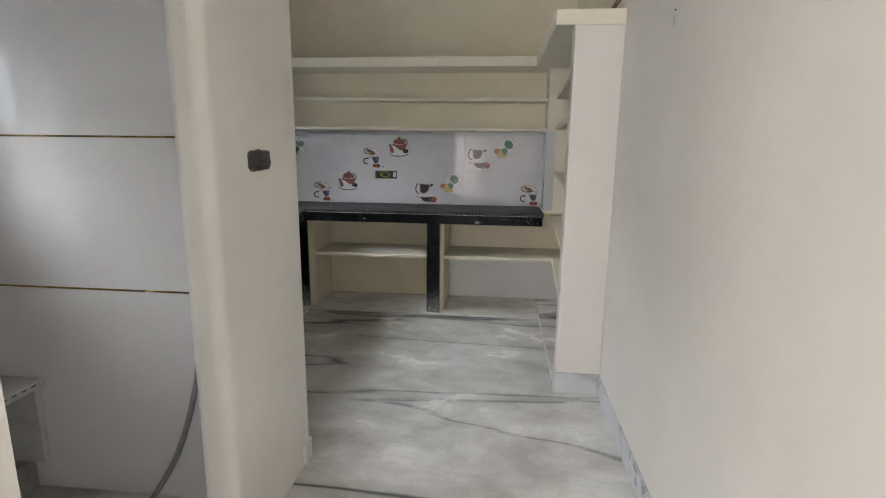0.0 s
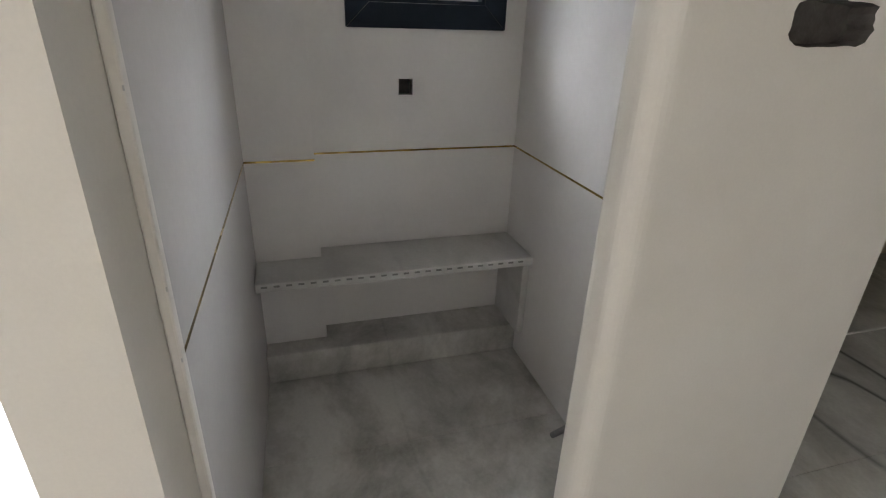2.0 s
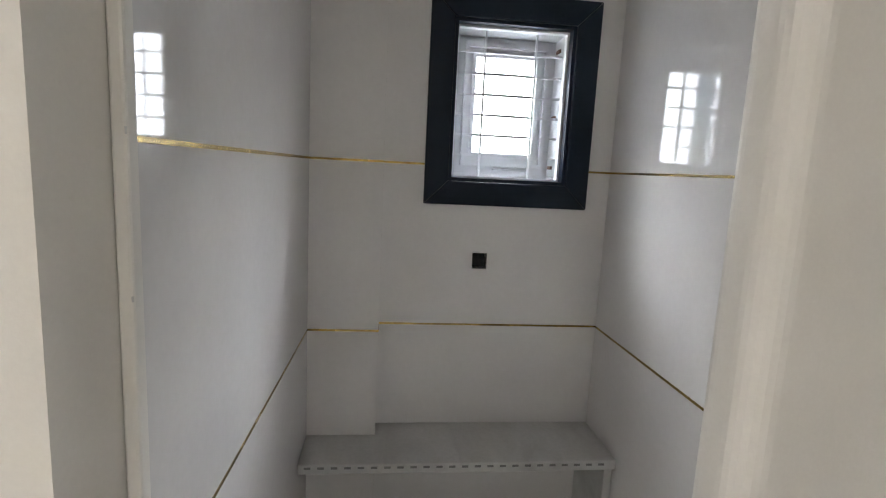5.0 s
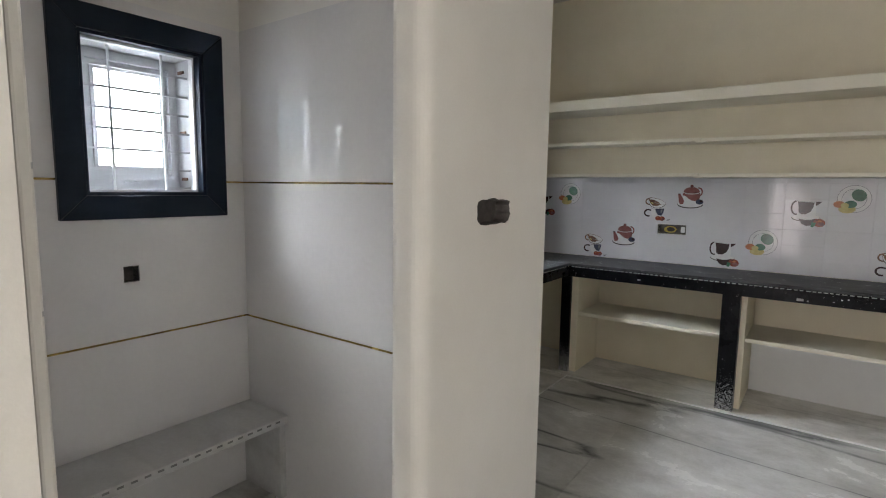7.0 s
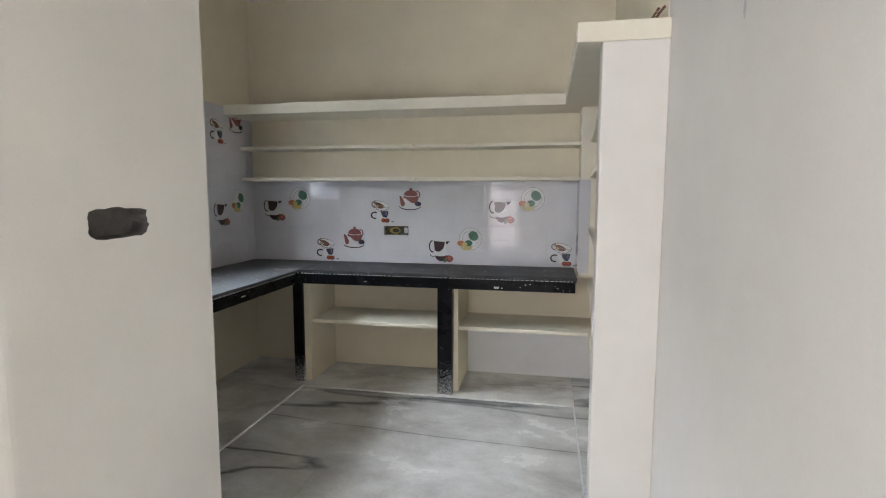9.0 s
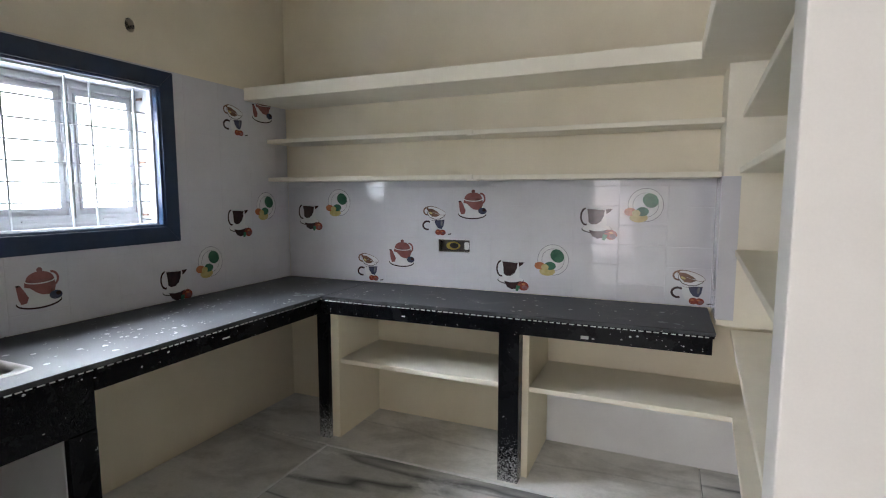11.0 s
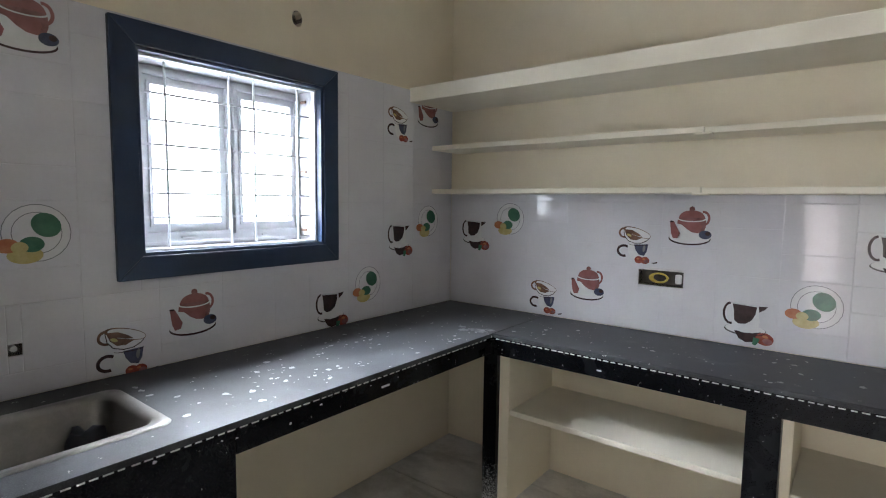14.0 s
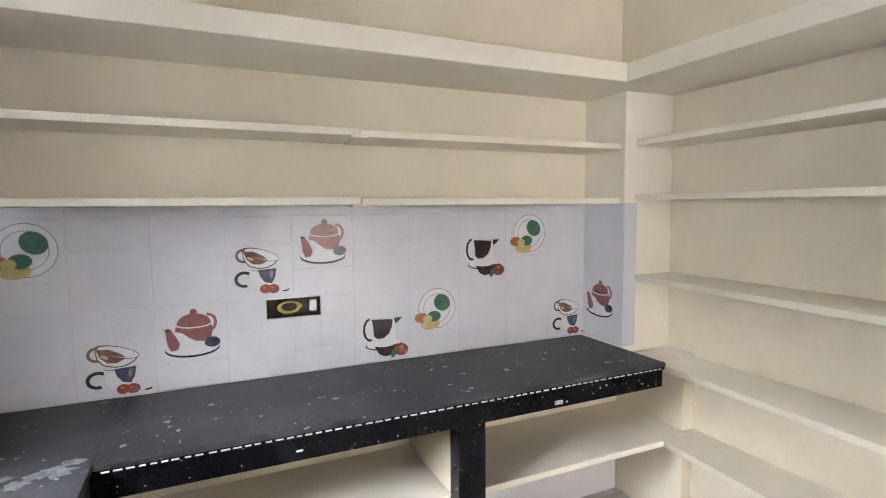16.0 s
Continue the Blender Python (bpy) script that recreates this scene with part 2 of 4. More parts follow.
def granite(name, a, b, dust, low_dust, rough=0.28, spatter=0.5, near_splash=0.0, spec=0.5):
    """Black granite with dust, paint drops and, towards the floor, limewash splashes."""
    m, nt, p = nodes_of(name)
    L = nt.links.new
    geo = nt.nodes.new("ShaderNodeNewGeometry")
    n1 = add(nt, "ShaderNodeTexNoise", Scale=260.0, Detail=2.0)
    n2 = add(nt, "ShaderNodeTexNoise", Scale=4.2, Detail=8.0, Roughness=0.62, Distortion=0.35)
    n3 = add(nt, "ShaderNodeTexNoise", Scale=150.0, Detail=5.0, Roughness=0.75)
    n4 = add(nt, "ShaderNodeTexVoronoi", Scale=22.0, Randomness=1.0)
    n5 = add(nt, "ShaderNodeTexNoise", Scale=24.0, Detail=5.0, Roughness=0.65)
    for n in (n1, n2, n3, n5):
        L(geo.outputs["Position"], n.inputs["Vector"])
    wob = add(nt, "ShaderNodeMix")
    wob.data_type, wob.blend_type = "RGBA", "LINEAR_LIGHT"
    wob.inputs[0].default_value = 0.06
    L(geo.outputs["Position"], wob.inputs[6])
    L(n5.outputs["Color"], wob.inputs[7])
    L(wob.outputs[2], n4.inputs["Vector"])
    ramp = nt.nodes.new("ShaderNodeValToRGB")
    ramp.color_ramp.elements[0].position, ramp.color_ramp.elements[1].position = 0.4, 0.7
    ramp.color_ramp.elements[0].color, ramp.color_ramp.elements[1].color = (*a, 1), (*b, 1)
    L(n1.outputs["Fac"], ramp.inputs[0])
    col = ramp.outputs[0]

    def over(col, fac, colour):
        mx = nt.nodes.new("ShaderNodeMix")
        mx.data_type = "RGBA"
        L(fac, mx.inputs[0])
        L(col, mx.inputs[6])
        mx.inputs[7].default_value = (*colour, 1)
        return mx.outputs[2]

    def ranged(source, lo, hi, top):
        r = add(nt, "ShaderNodeMapRange")
        r.inputs[1].default_value, r.inputs[2].default_value, r.inputs[4].default_value = lo, hi, top
        L(source, r.inputs[0])
        return r.outputs[0]

    dustf = ranged(n2.outputs["Fac"], 0.40, 0.70, dust)
    col = over(col, dustf, (0.20, 0.21, 0.22))
    # drops: small cells, only where a broad noise allows
    drop = ranged(n4.outputs["Distance"], 0.15, 0.09, 1.0)
    allow = ranged(n5.outputs["Fac"], 0.52, 0.56, spatter)
    mu = nt.nodes.new("ShaderNodeMath")
    mu.operation = "MULTIPLY"
    L(drop, mu.inputs[0])
    L(allow, mu.inputs[1])
    col = over(col, mu.outputs[0], (0.62, 0.61, 0.58))
    if low_dust:
        sep = nt.nodes.new("ShaderNodeSeparateXYZ")
        L(geo.outputs["Position"], sep.inputs[0])
        g = ranged(sep.outputs["Z"], 0.42, 0.0, 0.34)
        ad = nt.nodes.new("ShaderNodeMath")
        ad.operation = "ADD"
        L(g, ad.inputs[0])
        L(n3.outputs["Fac"], ad.inputs[1])
        g2 = ranged(sep.outputs["Y"], 3.0, 2.66, near_splash)
        ad2 = nt.nodes.new("ShaderNodeMath")
        ad2.operation = "ADD"
        L(ad.outputs[0], ad2.inputs[0])
        L(g2, ad2.inputs[1])
        sp = ranged(ad2.outputs[0], 0.75, 0.82, 0.75)
        col = over(col, sp, (0.5, 0.5, 0.5))
    L(col, p.inputs["Base Color"])
    rr = ranged(n2.outputs["Fac"], 0.3, 0.75, 0.35)
    ra = nt.nodes.new("ShaderNodeMath")
    ra.operation = "ADD"
    ra.inputs[1].default_value = rough
    L(rr, ra.inputs[0])
    L(ra.outputs[0], p.inputs["Roughness"])
    p.inputs["Specular IOR Level"].default_value = spec
    bp = add(nt, "ShaderNodeBump", Strength=0.12, Distance=0.002)
    L(n3.outputs["Fac"], bp.inputs["Height"])
    L(bp.outputs[0], p.inputs["Normal"])
    return m


def glass_material():
    m, nt, p = nodes_of("window glass")
    p.inputs["Base Color"].default_value = (0.95, 0.97, 0.98, 1)
    p.inputs["Roughness"].default_value = 0.0
    p.inputs["Transmission Weight"].default_value = 1.0
    p.inputs["IOR"].default_value = 1.45
    return m


def glow(name, colour, strength):
    m = bpy.data.materials.new(name)
    m.use_nodes = True
    nt = m.node_tree
    nt.nodes.clear()
    e = nt.nodes.new("ShaderNodeEmission")
    o = nt.nodes.new("ShaderNodeOutputMaterial")
    e.inputs[0].default_value, e.inputs[1].default_value = (*colour, 1), strength
    nt.links.new(e.outputs[0], o.inputs[0])
    return m


FLOOR = marble("veined white marble", (0.54, 0.53, 0.505), (0.80, 0.795, 0.77), (0.09, 0.095, 0.10))
WASH_FLOOR = marble("grey clouded marble", (0.33, 0.32, 0.295), (0.68, 0.67, 0.645), (0.13, 0.13, 0.12), 75, 0.3, veins=0.3)
UNDER_FLOOR = marble("grimy clouded marble", (0.46, 0.44, 0.40), (0.82, 0.80, 0.76), (0.2, 0.195, 0.18), -30, 0.32, veins=0.4)
SKIRT = marble("white marble skirting", (0.58, 0.6, 0.63), (0.72, 0.73, 0.75), (0.4, 0.41, 0.43), 20, 0.25)
GRANITE = granite("black granite edge", (0.002, 0.0022, 0.003), (0.006, 0.0063, 0.008), 0.01, True, 0.10, 0.7, 0.30, 0.12)
GRANITE_BLACK = granite("clean black granite", (0.002, 0.0022, 0.003), (0.006, 0.0063, 0.008), 0.01, False, 0.10, 0.3, 0.0, 0.12)
GRANITE_TOP = granite("dusty black granite top", (0.018, 0.019, 0.022), (0.04, 0.042, 0.046), 0.42, False, 0.36, 1.0, spec=0.28)
GRANITE_PALE = granite("limewashed granite offcut", (0.01, 0.01, 0.012), (0.05, 0.05, 0.055), 0.55, True, 0.4, 0.6)
GLASS = glass_material()
SKY_GLOW = glow("bright hazy sky", (0.93, 0.97, 1.0), 9.5)
WHITE_LINE = surface("white cement line", (0.66, 0.66, 0.64), (0.78, 0.78, 0.76), 0.7, 12, 160, 0.2)
SCUFF = surface("grey scuffed paint", (0.5, 0.5, 0.5), (0.62, 0.62, 0.61), 0.7, 60, 200, 0.2)
DRY_DROP = surface("dull dried paint", (0.30, 0.30, 0.30), (0.46, 0.46, 0.45), 0.7, 60, 200, 0.3)
SMEAR = surface("dry limewash", (0.14, 0.15, 0.155), (0.32, 0.33, 0.335), 0.8, 40, 180, 0.4)
WHITE_PLASTER = surface("pure white plaster", (0.76, 0.76, 0.76), (0.82, 0.82, 0.82), 0.6, 3, 140, 0.15)
GREY_DASH = surface("grey stone inlay", (0.16, 0.16, 0.16), (0.26, 0.26, 0.25), 0.5, 30, 200, 0.1)
OUT_WALL = surface("sunlit cream outside wall", (0.75, 0.68, 0.50), (0.82, 0.75, 0.57), 0.8, 3, 90, 0.3)
PINK_WALL = surface("pink outside wall", (0.62, 0.40, 0.35), (0.70, 0.48, 0.42), 0.8, 3, 90, 0.3)
OUT_FLOOR = surface("pale outside paving", (0.60, 0.62, 0.66), (0.70, 0.72, 0.76), 0.6, 3, 80, 0.2)
GROUND = surface("pale dusty ground", (0.32, 0.29, 0.25), (0.42, 0.39, 0.34), 0.95, 0.6, 20, 0.5)
RUST = surface("rusted steel", (0.10, 0.05, 0.03), (0.2, 0.11, 0.07), 0.8, 40, 200, 0.5)
WIRE_Y = surface("yellow cable", (0.48, 0.36, 0.06), (0.58, 0.44, 0.09), 0.4, 30, 100, 0.05)
HOSE = surface("grey plastic hose", (0.2, 0.2, 0.2), (0.3, 0.3, 0.3), 0.45, 30, 120, 0.1)
DARK = surface("dark plastic", (0.015, 0.018, 0.03), (0.03, 0.035, 0.05), 0.5, 20, 100, 0.1)
RED_TUB = surface("maroon plastic spattered with cement", (0.22, 0.02, 0.03), (0.32, 0.04, 0.05), 0.45, 10, 90, 0.15, dirt=(0.55, 0.36, 0.36), dirt_amount=0.7, dirt_scale=12)

# printed tile colours
INK = {
    "dark": surface("print dark brown", (0.035, 0.022, 0.022), (0.06, 0.035, 0.035), 0.12, 30, 120, 0.02, rough_var=0.03),
    "maroon": surface("print maroon", (0.13, 0.05, 0.05), (0.33, 0.16, 0.15), 0.12, 14, 120, 0.02, rough_var=0.03),
    "salmon": surface("print brick red", (0.22, 0.085, 0.08), (0.32, 0.14, 0.13), 0.12, 14, 120, 0.02, rough_var=0.03),
    "white": surface("print white", (0.68, 0.68, 0.68), (0.74, 0.74, 0.74), 0.12, 20, 120, 0.02, rough_var=0.03),
    "grey": surface("print grey", (0.16, 0.165, 0.17), (0.24, 0.245, 0.25), 0.12, 20, 120, 0.02, rough_var=0.03),
    "pale": surface("print pale grey", (0.55, 0.56, 0.58), (0.64, 0.65, 0.66), 0.12, 20, 120, 0.02, rough_var=0.03),
    "brown": surface("print brown", (0.10, 0.055, 0.04), (0.26, 0.15, 0.10), 0.12, 16, 120, 0.02, rough_var=0.03),
    "blue": surface("print slate blue", (0.045, 0.05, 0.09), (0.09, 0.095, 0.15), 0.12, 16, 120, 0.02, rough_var=0.03),
    "red": surface("print red", (0.22, 0.045, 0.03), (0.32, 0.09, 0.06), 0.12, 40, 120, 0.02, rough_var=0.03),
    "green": surface("print green", (0.035, 0.12, 0.075), (0.07, 0.18, 0.11), 0.12, 20, 120, 0.02, rough_var=0.03),
    "orange": surface("print orange", (0.40, 0.14, 0.06), (0.50, 0.21, 0.10), 0.12, 30, 120, 0.02, rough_var=0.03),
    "yellow": surface("print yellow", (0.46, 0.38, 0.14), (0.56, 0.48, 0.23), 0.12, 30, 120, 0.02, rough_var=0.03),
}
INKS = list(INK)

# ---------------------------------------------------------------- structure
W2 = (3.455, 4.25, 1.258, 1.978)      # kitchen window opening: y, z
W1 = (1.70, 2.12, 1.362, 1.902)       # alcove window opening
SOCKET = (-0.637, -0.435, 1.083, 1.156)
TAPS = [(2.921, 2.956, 0.988, 1.022), (3.083, 3.119, 0.990, 1.026)]
VENT = (4.098, 4.148, 2.208, 2.274)
SWITCH = (1.806, 1.858, 1.062, 1.118)
PILHOLE = (2.192, 2.371, 1.306, 1.381)

structure("floor_screed", bm_box(-1.95, 1.4, HALL_Y - 0.3, BACK + 0.2, -0.15, -0.012), CEMENT, "grey cement screed under the marble", "floor")
structure("ceiling", bm_box(-2.05, 1.4, 1.06, BACK + 0.26, CEIL, CEIL + 0.15), PLASTER, "plain white plaster ceiling", "ceiling")
structure("ceiling_hall", bm_box(HALL_X - 0.18, 1.4, HALL_Y - 0.3, 1.059, CEIL, CEIL + 0.15), PLASTER, "plain white plaster ceiling of the passage", "ceiling")
wall_back = structure("wall_back", wall_bm("y", BACK + 0.008, BACK + 0.25, LEFT - 0.26, RIGHT + 0.31, 0, CEIL, [SOCKET]), CREAM, "cream distempered kitchen wall above the tiles", "wall")
wall_left = structure("wall_left", wall_bm("x", LEFT - 0.26, LEFT - 0.008, PART_Y - 0.15, BACK + 0.008, 0, CEIL, [W2, VENT, *TAPS]), CREAM, "cream kitchen wall with a barred window", "wall")
wall_right = structure("wall_right", wall_bm("x", RIGHT, RIGHT + 0.31, HALL_Y, BACK + 0.008, 0, CEIL, [(PIER_Y + 0.11, NICHE_END, 0.008, CT - 0.03), (PIER_Y + 0.11, 4.965, CT - 0.03, 2.0)]), PLASTER, "white painted plaster wall of the passage", "wall")
structure("niche_back", wall_bm("x", RIGHT + 0.06, RIGHT + 0.30, PIER_Y + 0.112, 4.963, 0.01, 1.998, [(NICHE_END - 0.002, 4.963, 0.01, CT - 0.031)]), CREAM, "cream painted back of the shelf niche", "wall")
structure("wall_alcove", wall_bm("x", WASH_X - 0.25, WASH_X - 0.008, 1.06, PART_Y - 0.15, 0, CEIL, [W1, SWITCH]), PLASTER, "white plaster wall of the wash alcove", "wall")
structure("wall_partition", wall_bm("y", WASH_Y1 + 0.008, PART_Y, WASH_X - 0.25, -0.45, 0, CEIL), PLASTER, "white plaster partition between alcove and kitchen", "wall")
structure("wall_hall", wall_bm("x", HALL_X - 0.18, HALL_X, HALL_Y, 1.192, 0, CEIL, [(HALL_Y, 1.046, 0, 2.35)]), PLASTER, "white plaster wall with a wide side opening", "wall")
structure("wall_alcove_side", wall_bm("y", 1.06, 1.192, WASH_X - 0.008, HALL_X - 0.181, 0, CEIL), PLASTER, "white plaster side wall of the alcove", "wall")
structure("wall_behind", wall_bm("y", HALL_Y - 0.25, HALL_Y, HALL_X - 0.18, RIGHT + 0.31, 0, CEIL, [(HALL_X - 0.18, 0.0, 0.0, 2.35)]), PLASTER, "white plaster wall open beside the passage", "wall")

# pillar: rounded front corners, a rough box hole chased into its end face
pil = bm_box(-0.452, PIL_X, PIL_Y, PART_Y + 0.004, 0, CEIL)
bmesh.ops.bevel(pil, geom=[e for e in pil.edges if abs(e.verts[0].co.z - e.verts[1].co.z) > 1 and e.verts[0].co.y < 2.1],
                offset=0.042, segments=7, affect="EDGES", profile=0.5)
pillar = structure("pillar", pil, PLASTER, "white plaster pillar with rounded corners", "pillar")
cut_bm = bmesh.new()
ring = []
rnd = random.Random(4)
ya, yb, za, zb = PILHOLE
for k in range(28):
    a = 2 * math.pi * k / 28
    c, s = math.cos(a), math.sin(a)
    q = max(abs(c), abs(s)) ** 0.75
    ring.append(((ya + yb) / 2 + (yb - ya) / 2 * c / q * rnd.uniform(0.94, 1.05), (za + zb) / 2 + (zb - za) / 2 * s / q * rnd.uniform(0.92, 1.06)))
front = [cut_bm.verts.new((PIL_X + 0.02, y, z)) for y, z in ring]
back = [cut_bm.verts.new((PIL_X - 0.045, (ya + yb) / 2 + (y - (ya + yb) / 2) * 0.94, (za + zb) / 2 + (z - (za + zb) / 2) * 0.9)) for y, z in ring]
cut_bm.faces.new(front)
cut_bm.faces.new(back[::-1])
for k in range(28):
    cut_bm.faces.new((front[k], back[k], back[(k + 1) % 28], front[(k + 1) % 28]))
cutter = mesh_object("cutter", cut_bm, CEMENT)
mod = pillar.modifiers.new("hole", "BOOLEAN")
mod.object, mod.operation, mod.solver, mod.material_mode = cutter, "DIFFERENCE", "EXACT", "TRANSFER"
bpy.context.view_layer.update()
done = bpy.data.meshes.new_from_object(pillar.evaluated_get(bpy.context.evaluated_depsgraph_get()))
pillar.modifiers.clear()
pillar.data = done
bpy.data.objects.remove(cutter)

# chase boxes in the walls
def recess(name, axis, face, depth, hole, label, parent=None):
    """A five-sided lining behind a rectangular hole in a wall."""
    u0, u1, z0, z1 = hole
    t = 0.006
    bm = bmesh.new()
    sgn = 1 if axis == "y" else -1
    lo, hi = sorted((face, face + sgn * depth))
    for (a, b, c, d) in ((u0 - t, u0, z0 - t, z1 + t), (u1, u1 + t, z0 - t, z1 + t), (u0, u1, z0 - t, z0), (u0, u1, z1, z1 + t)):
        bm_box(*((lo, hi, a, b) if axis == "x" else (a, b, lo, hi)), c, d, bm)
    far = (hi, hi + t) if axis == "y" else (lo - t, lo)
    bm_box(*((*far, u0 - t, u1 + t) if axis == "x" else (u0 - t, u1 + t, *far)), z0 - t, z1 + t, bm)
    return tagged(mesh_object(name, bm, CEMENT), label, "wall box")


socket_box = recess("socket_recess", "y", BACK + 0.009, 0.05, SOCKET, "open rectangular socket hole of raw cement in tiles")
for t in TAPS:
    recess("tap_recess", "x", LEFT - 0.009, 0.04, t, "small square tap hole cut in wall tiles")
    stub = bmesh.new()
    bmesh.ops.create_cone(stub, cap_ends=True, segments=16, radius1=0.009, radius2=0.009, depth=0.03,
                          matrix=pose(LEFT - 0.033, (t[0] + t[1]) / 2, (t[2] + t[3]) / 2, 0, 90, 0))
    tagged(mesh_object("pipe_stub", stub, STEEL), "capped steel water pipe stub inside the tap hole", "pipe", "tap pipe stubs")
recess("vent_recess", "x", LEFT - 0.0085, 0.08, VENT, "small dark pipe hole high in cream wall")
bm = bmesh.new()
for sy, sz in ((0, 2), (0, 3), (1, 2), (1, 3)):
    y, z = VENT[sy], VENT[sz]
    dy, dz = (0.02 if sy == 0 else -0.02), (0.024 if sz == 2 else -0.024)
    near, far = ([bm.verts.new((x, y + a * dy, z + b * dz)) for a, b in ((0, 0), (1, 0), (0.32, 0.32), (0, 1))] for x in (LEFT - 0.008, LEFT - 0.05))
    bm.faces.new(near)
    bm.faces.new(far)
    for k in range(4):
        bm.faces.new((near[k], near[(k + 1) % 4], far[(k + 1) % 4], far[k]))
part("hole_corner", bm, CREAM, wall_left, "rough plaster rounding the pipe hole")
recess("switch_recess", "x", WASH_X - 0.009, 0.04, SWITCH, "square switch box hole in alcove wall tiles")


def tube(name, points, radius, material, parent=None, label="", category=""):
    cu = bpy.data.curves.new(name, "CURVE")
    cu.dimensions, cu.bevel_depth, cu.bevel_resolution = "3D", radius, 3
    sp = cu.splines.new("NURBS")
    sp.points.add(len(points) - 1)
    for q, pt in zip(sp.points, points):
        q.co = (*pt, 1)
    sp.use_endpoint_u, sp.order_u = True, 3
    tmp = bpy.data.objects.new(name, cu)
    me = bpy.data.meshes.new_from_object(tmp)
    bpy.data.objects.remove(tmp)
    me.materials.clear()
    me.materials.append(material)
    me.polygons.foreach_set("use_smooth", [True] * len(me.polygons))
    ob = new(name, me)
    ob.parent = parent
    if label and category:
        tagged(ob, label, category)
    elif label:
        ob["label"] = label
    return ob


coil = [(-0.55 + 0.045 * math.cos(a) * (1 - a / 60), BACK + 0.02 + 0.0012 * a, 1.118 + 0.022 * math.sin(a)) for a in [0.5 * i for i in range(36)]]
tube("cable_coil", coil, 0.004, WIRE_Y, None, "coiled yellow electric cable inside socket hole", "cable")
plug = bm_box(-0.475, -0.447, BACK + 0.012, BACK + 0.03, 1.098, 1.142, None, 0.006)
tagged(mesh_object("plaster_lump", plug, WHITE_PLASTER), "lump of white plaster inside the socket hole", "plaster")

# ---------------------------------------------------------------- lofts and shelves
structure("wall_right_cream", bm_box(RIGHT - 0.004, RIGHT + 0.001, PIER_Y + 0.05, BACK + 0.006, 2.074, CEIL), CREAM, "cream distempered kitchen wall above the loft", "wall")
structure("loft_back", bm_box(LEFT, RIGHT, 4.84, BACK + 0.007, 1.999, 2.075, None, 0.004), SHELF, "cream painted concrete loft slab along the back wall", "loft")
structure("loft_right", bm_box(0.745, RIGHT, PIER_Y - 0.004, 4.84, 1.999, 2.075, None, 0.004), SHELF, "cream painted concrete loft slab over the niche", "loft")


def shelf(x0, x1, y0, y1, z, t, label, group, skew=0.0):
    """A thin painted stone shelf; skew pulls its near front corner out."""
    bm = bm_box(x0, x1, y0, y1, z - t / 2, z + t / 2, None, 0.003)
    if skew:
        for v in bm.verts:
            if v.co.x < (x0 + x1) / 2:
                v.co.x -= skew * (y1 - v.co.y) / (y1 - y0)
    return tagged(mesh_object("wall_shelf", bm, SHELF), label, "shelf", group)


for z in (1.523, 1.762):
    shelf(LEFT + 0.045, -0.332, 4.978, BACK + 0.006, z, 0.025, "long thin cream painted stone shelf above the tiles", "shelves on the back wall")
    shelf(-0.328, 0.858, 4.980, BACK + 0.006, z - 0.003, 0.025, "thin cream painted stone shelf joined to its neighbour", "shelves on the back wall")
    lump = bm_box(-0.365, -0.30, 4.972, 5.02, z - 0.021, z - 0.011, None, 0.004)
    tagged(mesh_object("plaster_joint", lump, SHELF), "cream plaster lump under a shelf joint", "plaster", "shelf joints")
for z in (0.806, 1.172, 1.535, 1.775):
    shelf(0.925, RIGHT + 0.062, PIER_Y + 0.108, 4.968, z, 0.026, "cream painted shelf built into the side niche", "niche shelves", 0.075)

structure("niche_corner", bm_box(0.862, RIGHT + 0.059, 4.962, BACK + 0.006, CT - 0.031, 1.9985, None, 0.003), SHELF, "cream corner pier at the end of the shelves", "wall")
niche_tile = structure("niche_corner_tile", bm_box(0.856, 0.863, 4.963, BACK, CT, 1.51), TILE, "white glazed tile on the corner pier", "tiles")
structure("niche_corner_face", bm_box(0.857, 0.932, 4.955, 4.9625, CT, 1.51, None, 0.002), TILE, "strip of white glazed tile on the corner pier", "tiles")
structure("niche_end_low", bm_box(RIGHT - 0.003, RIGHT + 0.059, NICHE_END - 0.003, BACK + 0.001, 0.01, CT - 0.032, None, 0.004), CREAM, "cream plastered wall end below the counter", "wall")
structure("niche_pier", bm_box(NICHE_X, RIGHT, PIER_Y, PIER_Y + 0.11, 0, 1.999, None, 0.004), PLASTER, "white plaster pier at the end of the niche", "wall")

# under the counters: stone shelf, dividers, back panel whiter than the wall
shelf(-1.068, -0.075, 4.785, BACK + 0.006, 0.468, 0.026, "cream painted shelf under the black counter", "shelves under the counter")
shelf(0.048, RIGHT + 0.062, 4.775, BACK + 0.006, 0.470, 0.026, "wide cream painted shelf under the counter, spattered edge", "shelves under the counter")
shelf(0.93, RIGHT + 0.062, PIER_Y + 0.108, 4.775, 0.470, 0.026, "cream painted lowest shelf of the side niche", "niche shelves", 0.07)
structure("divider_corner", bm_box(-1.183, -1.070, 4.775, BACK + 0.007, 0.008, CT - 0.036, None, 0.003), CREAM, "cream plastered divider under the counter", "wall")
structure("divider_middle", bm_box(-0.072, 0.045, 4.775, BACK + 0.007, 0.008, CT - 0.036, None, 0.003), CREAM, "cream plastered divider under the counter", "wall")
structure("divider_sink", bm_box(LEFT - 0.006, -1.165, 3.335, 3.425, 0.008, CT - 0.20, None, 0.003), WHITE_PLASTER, "white plastered divider beside the sink", "wall")
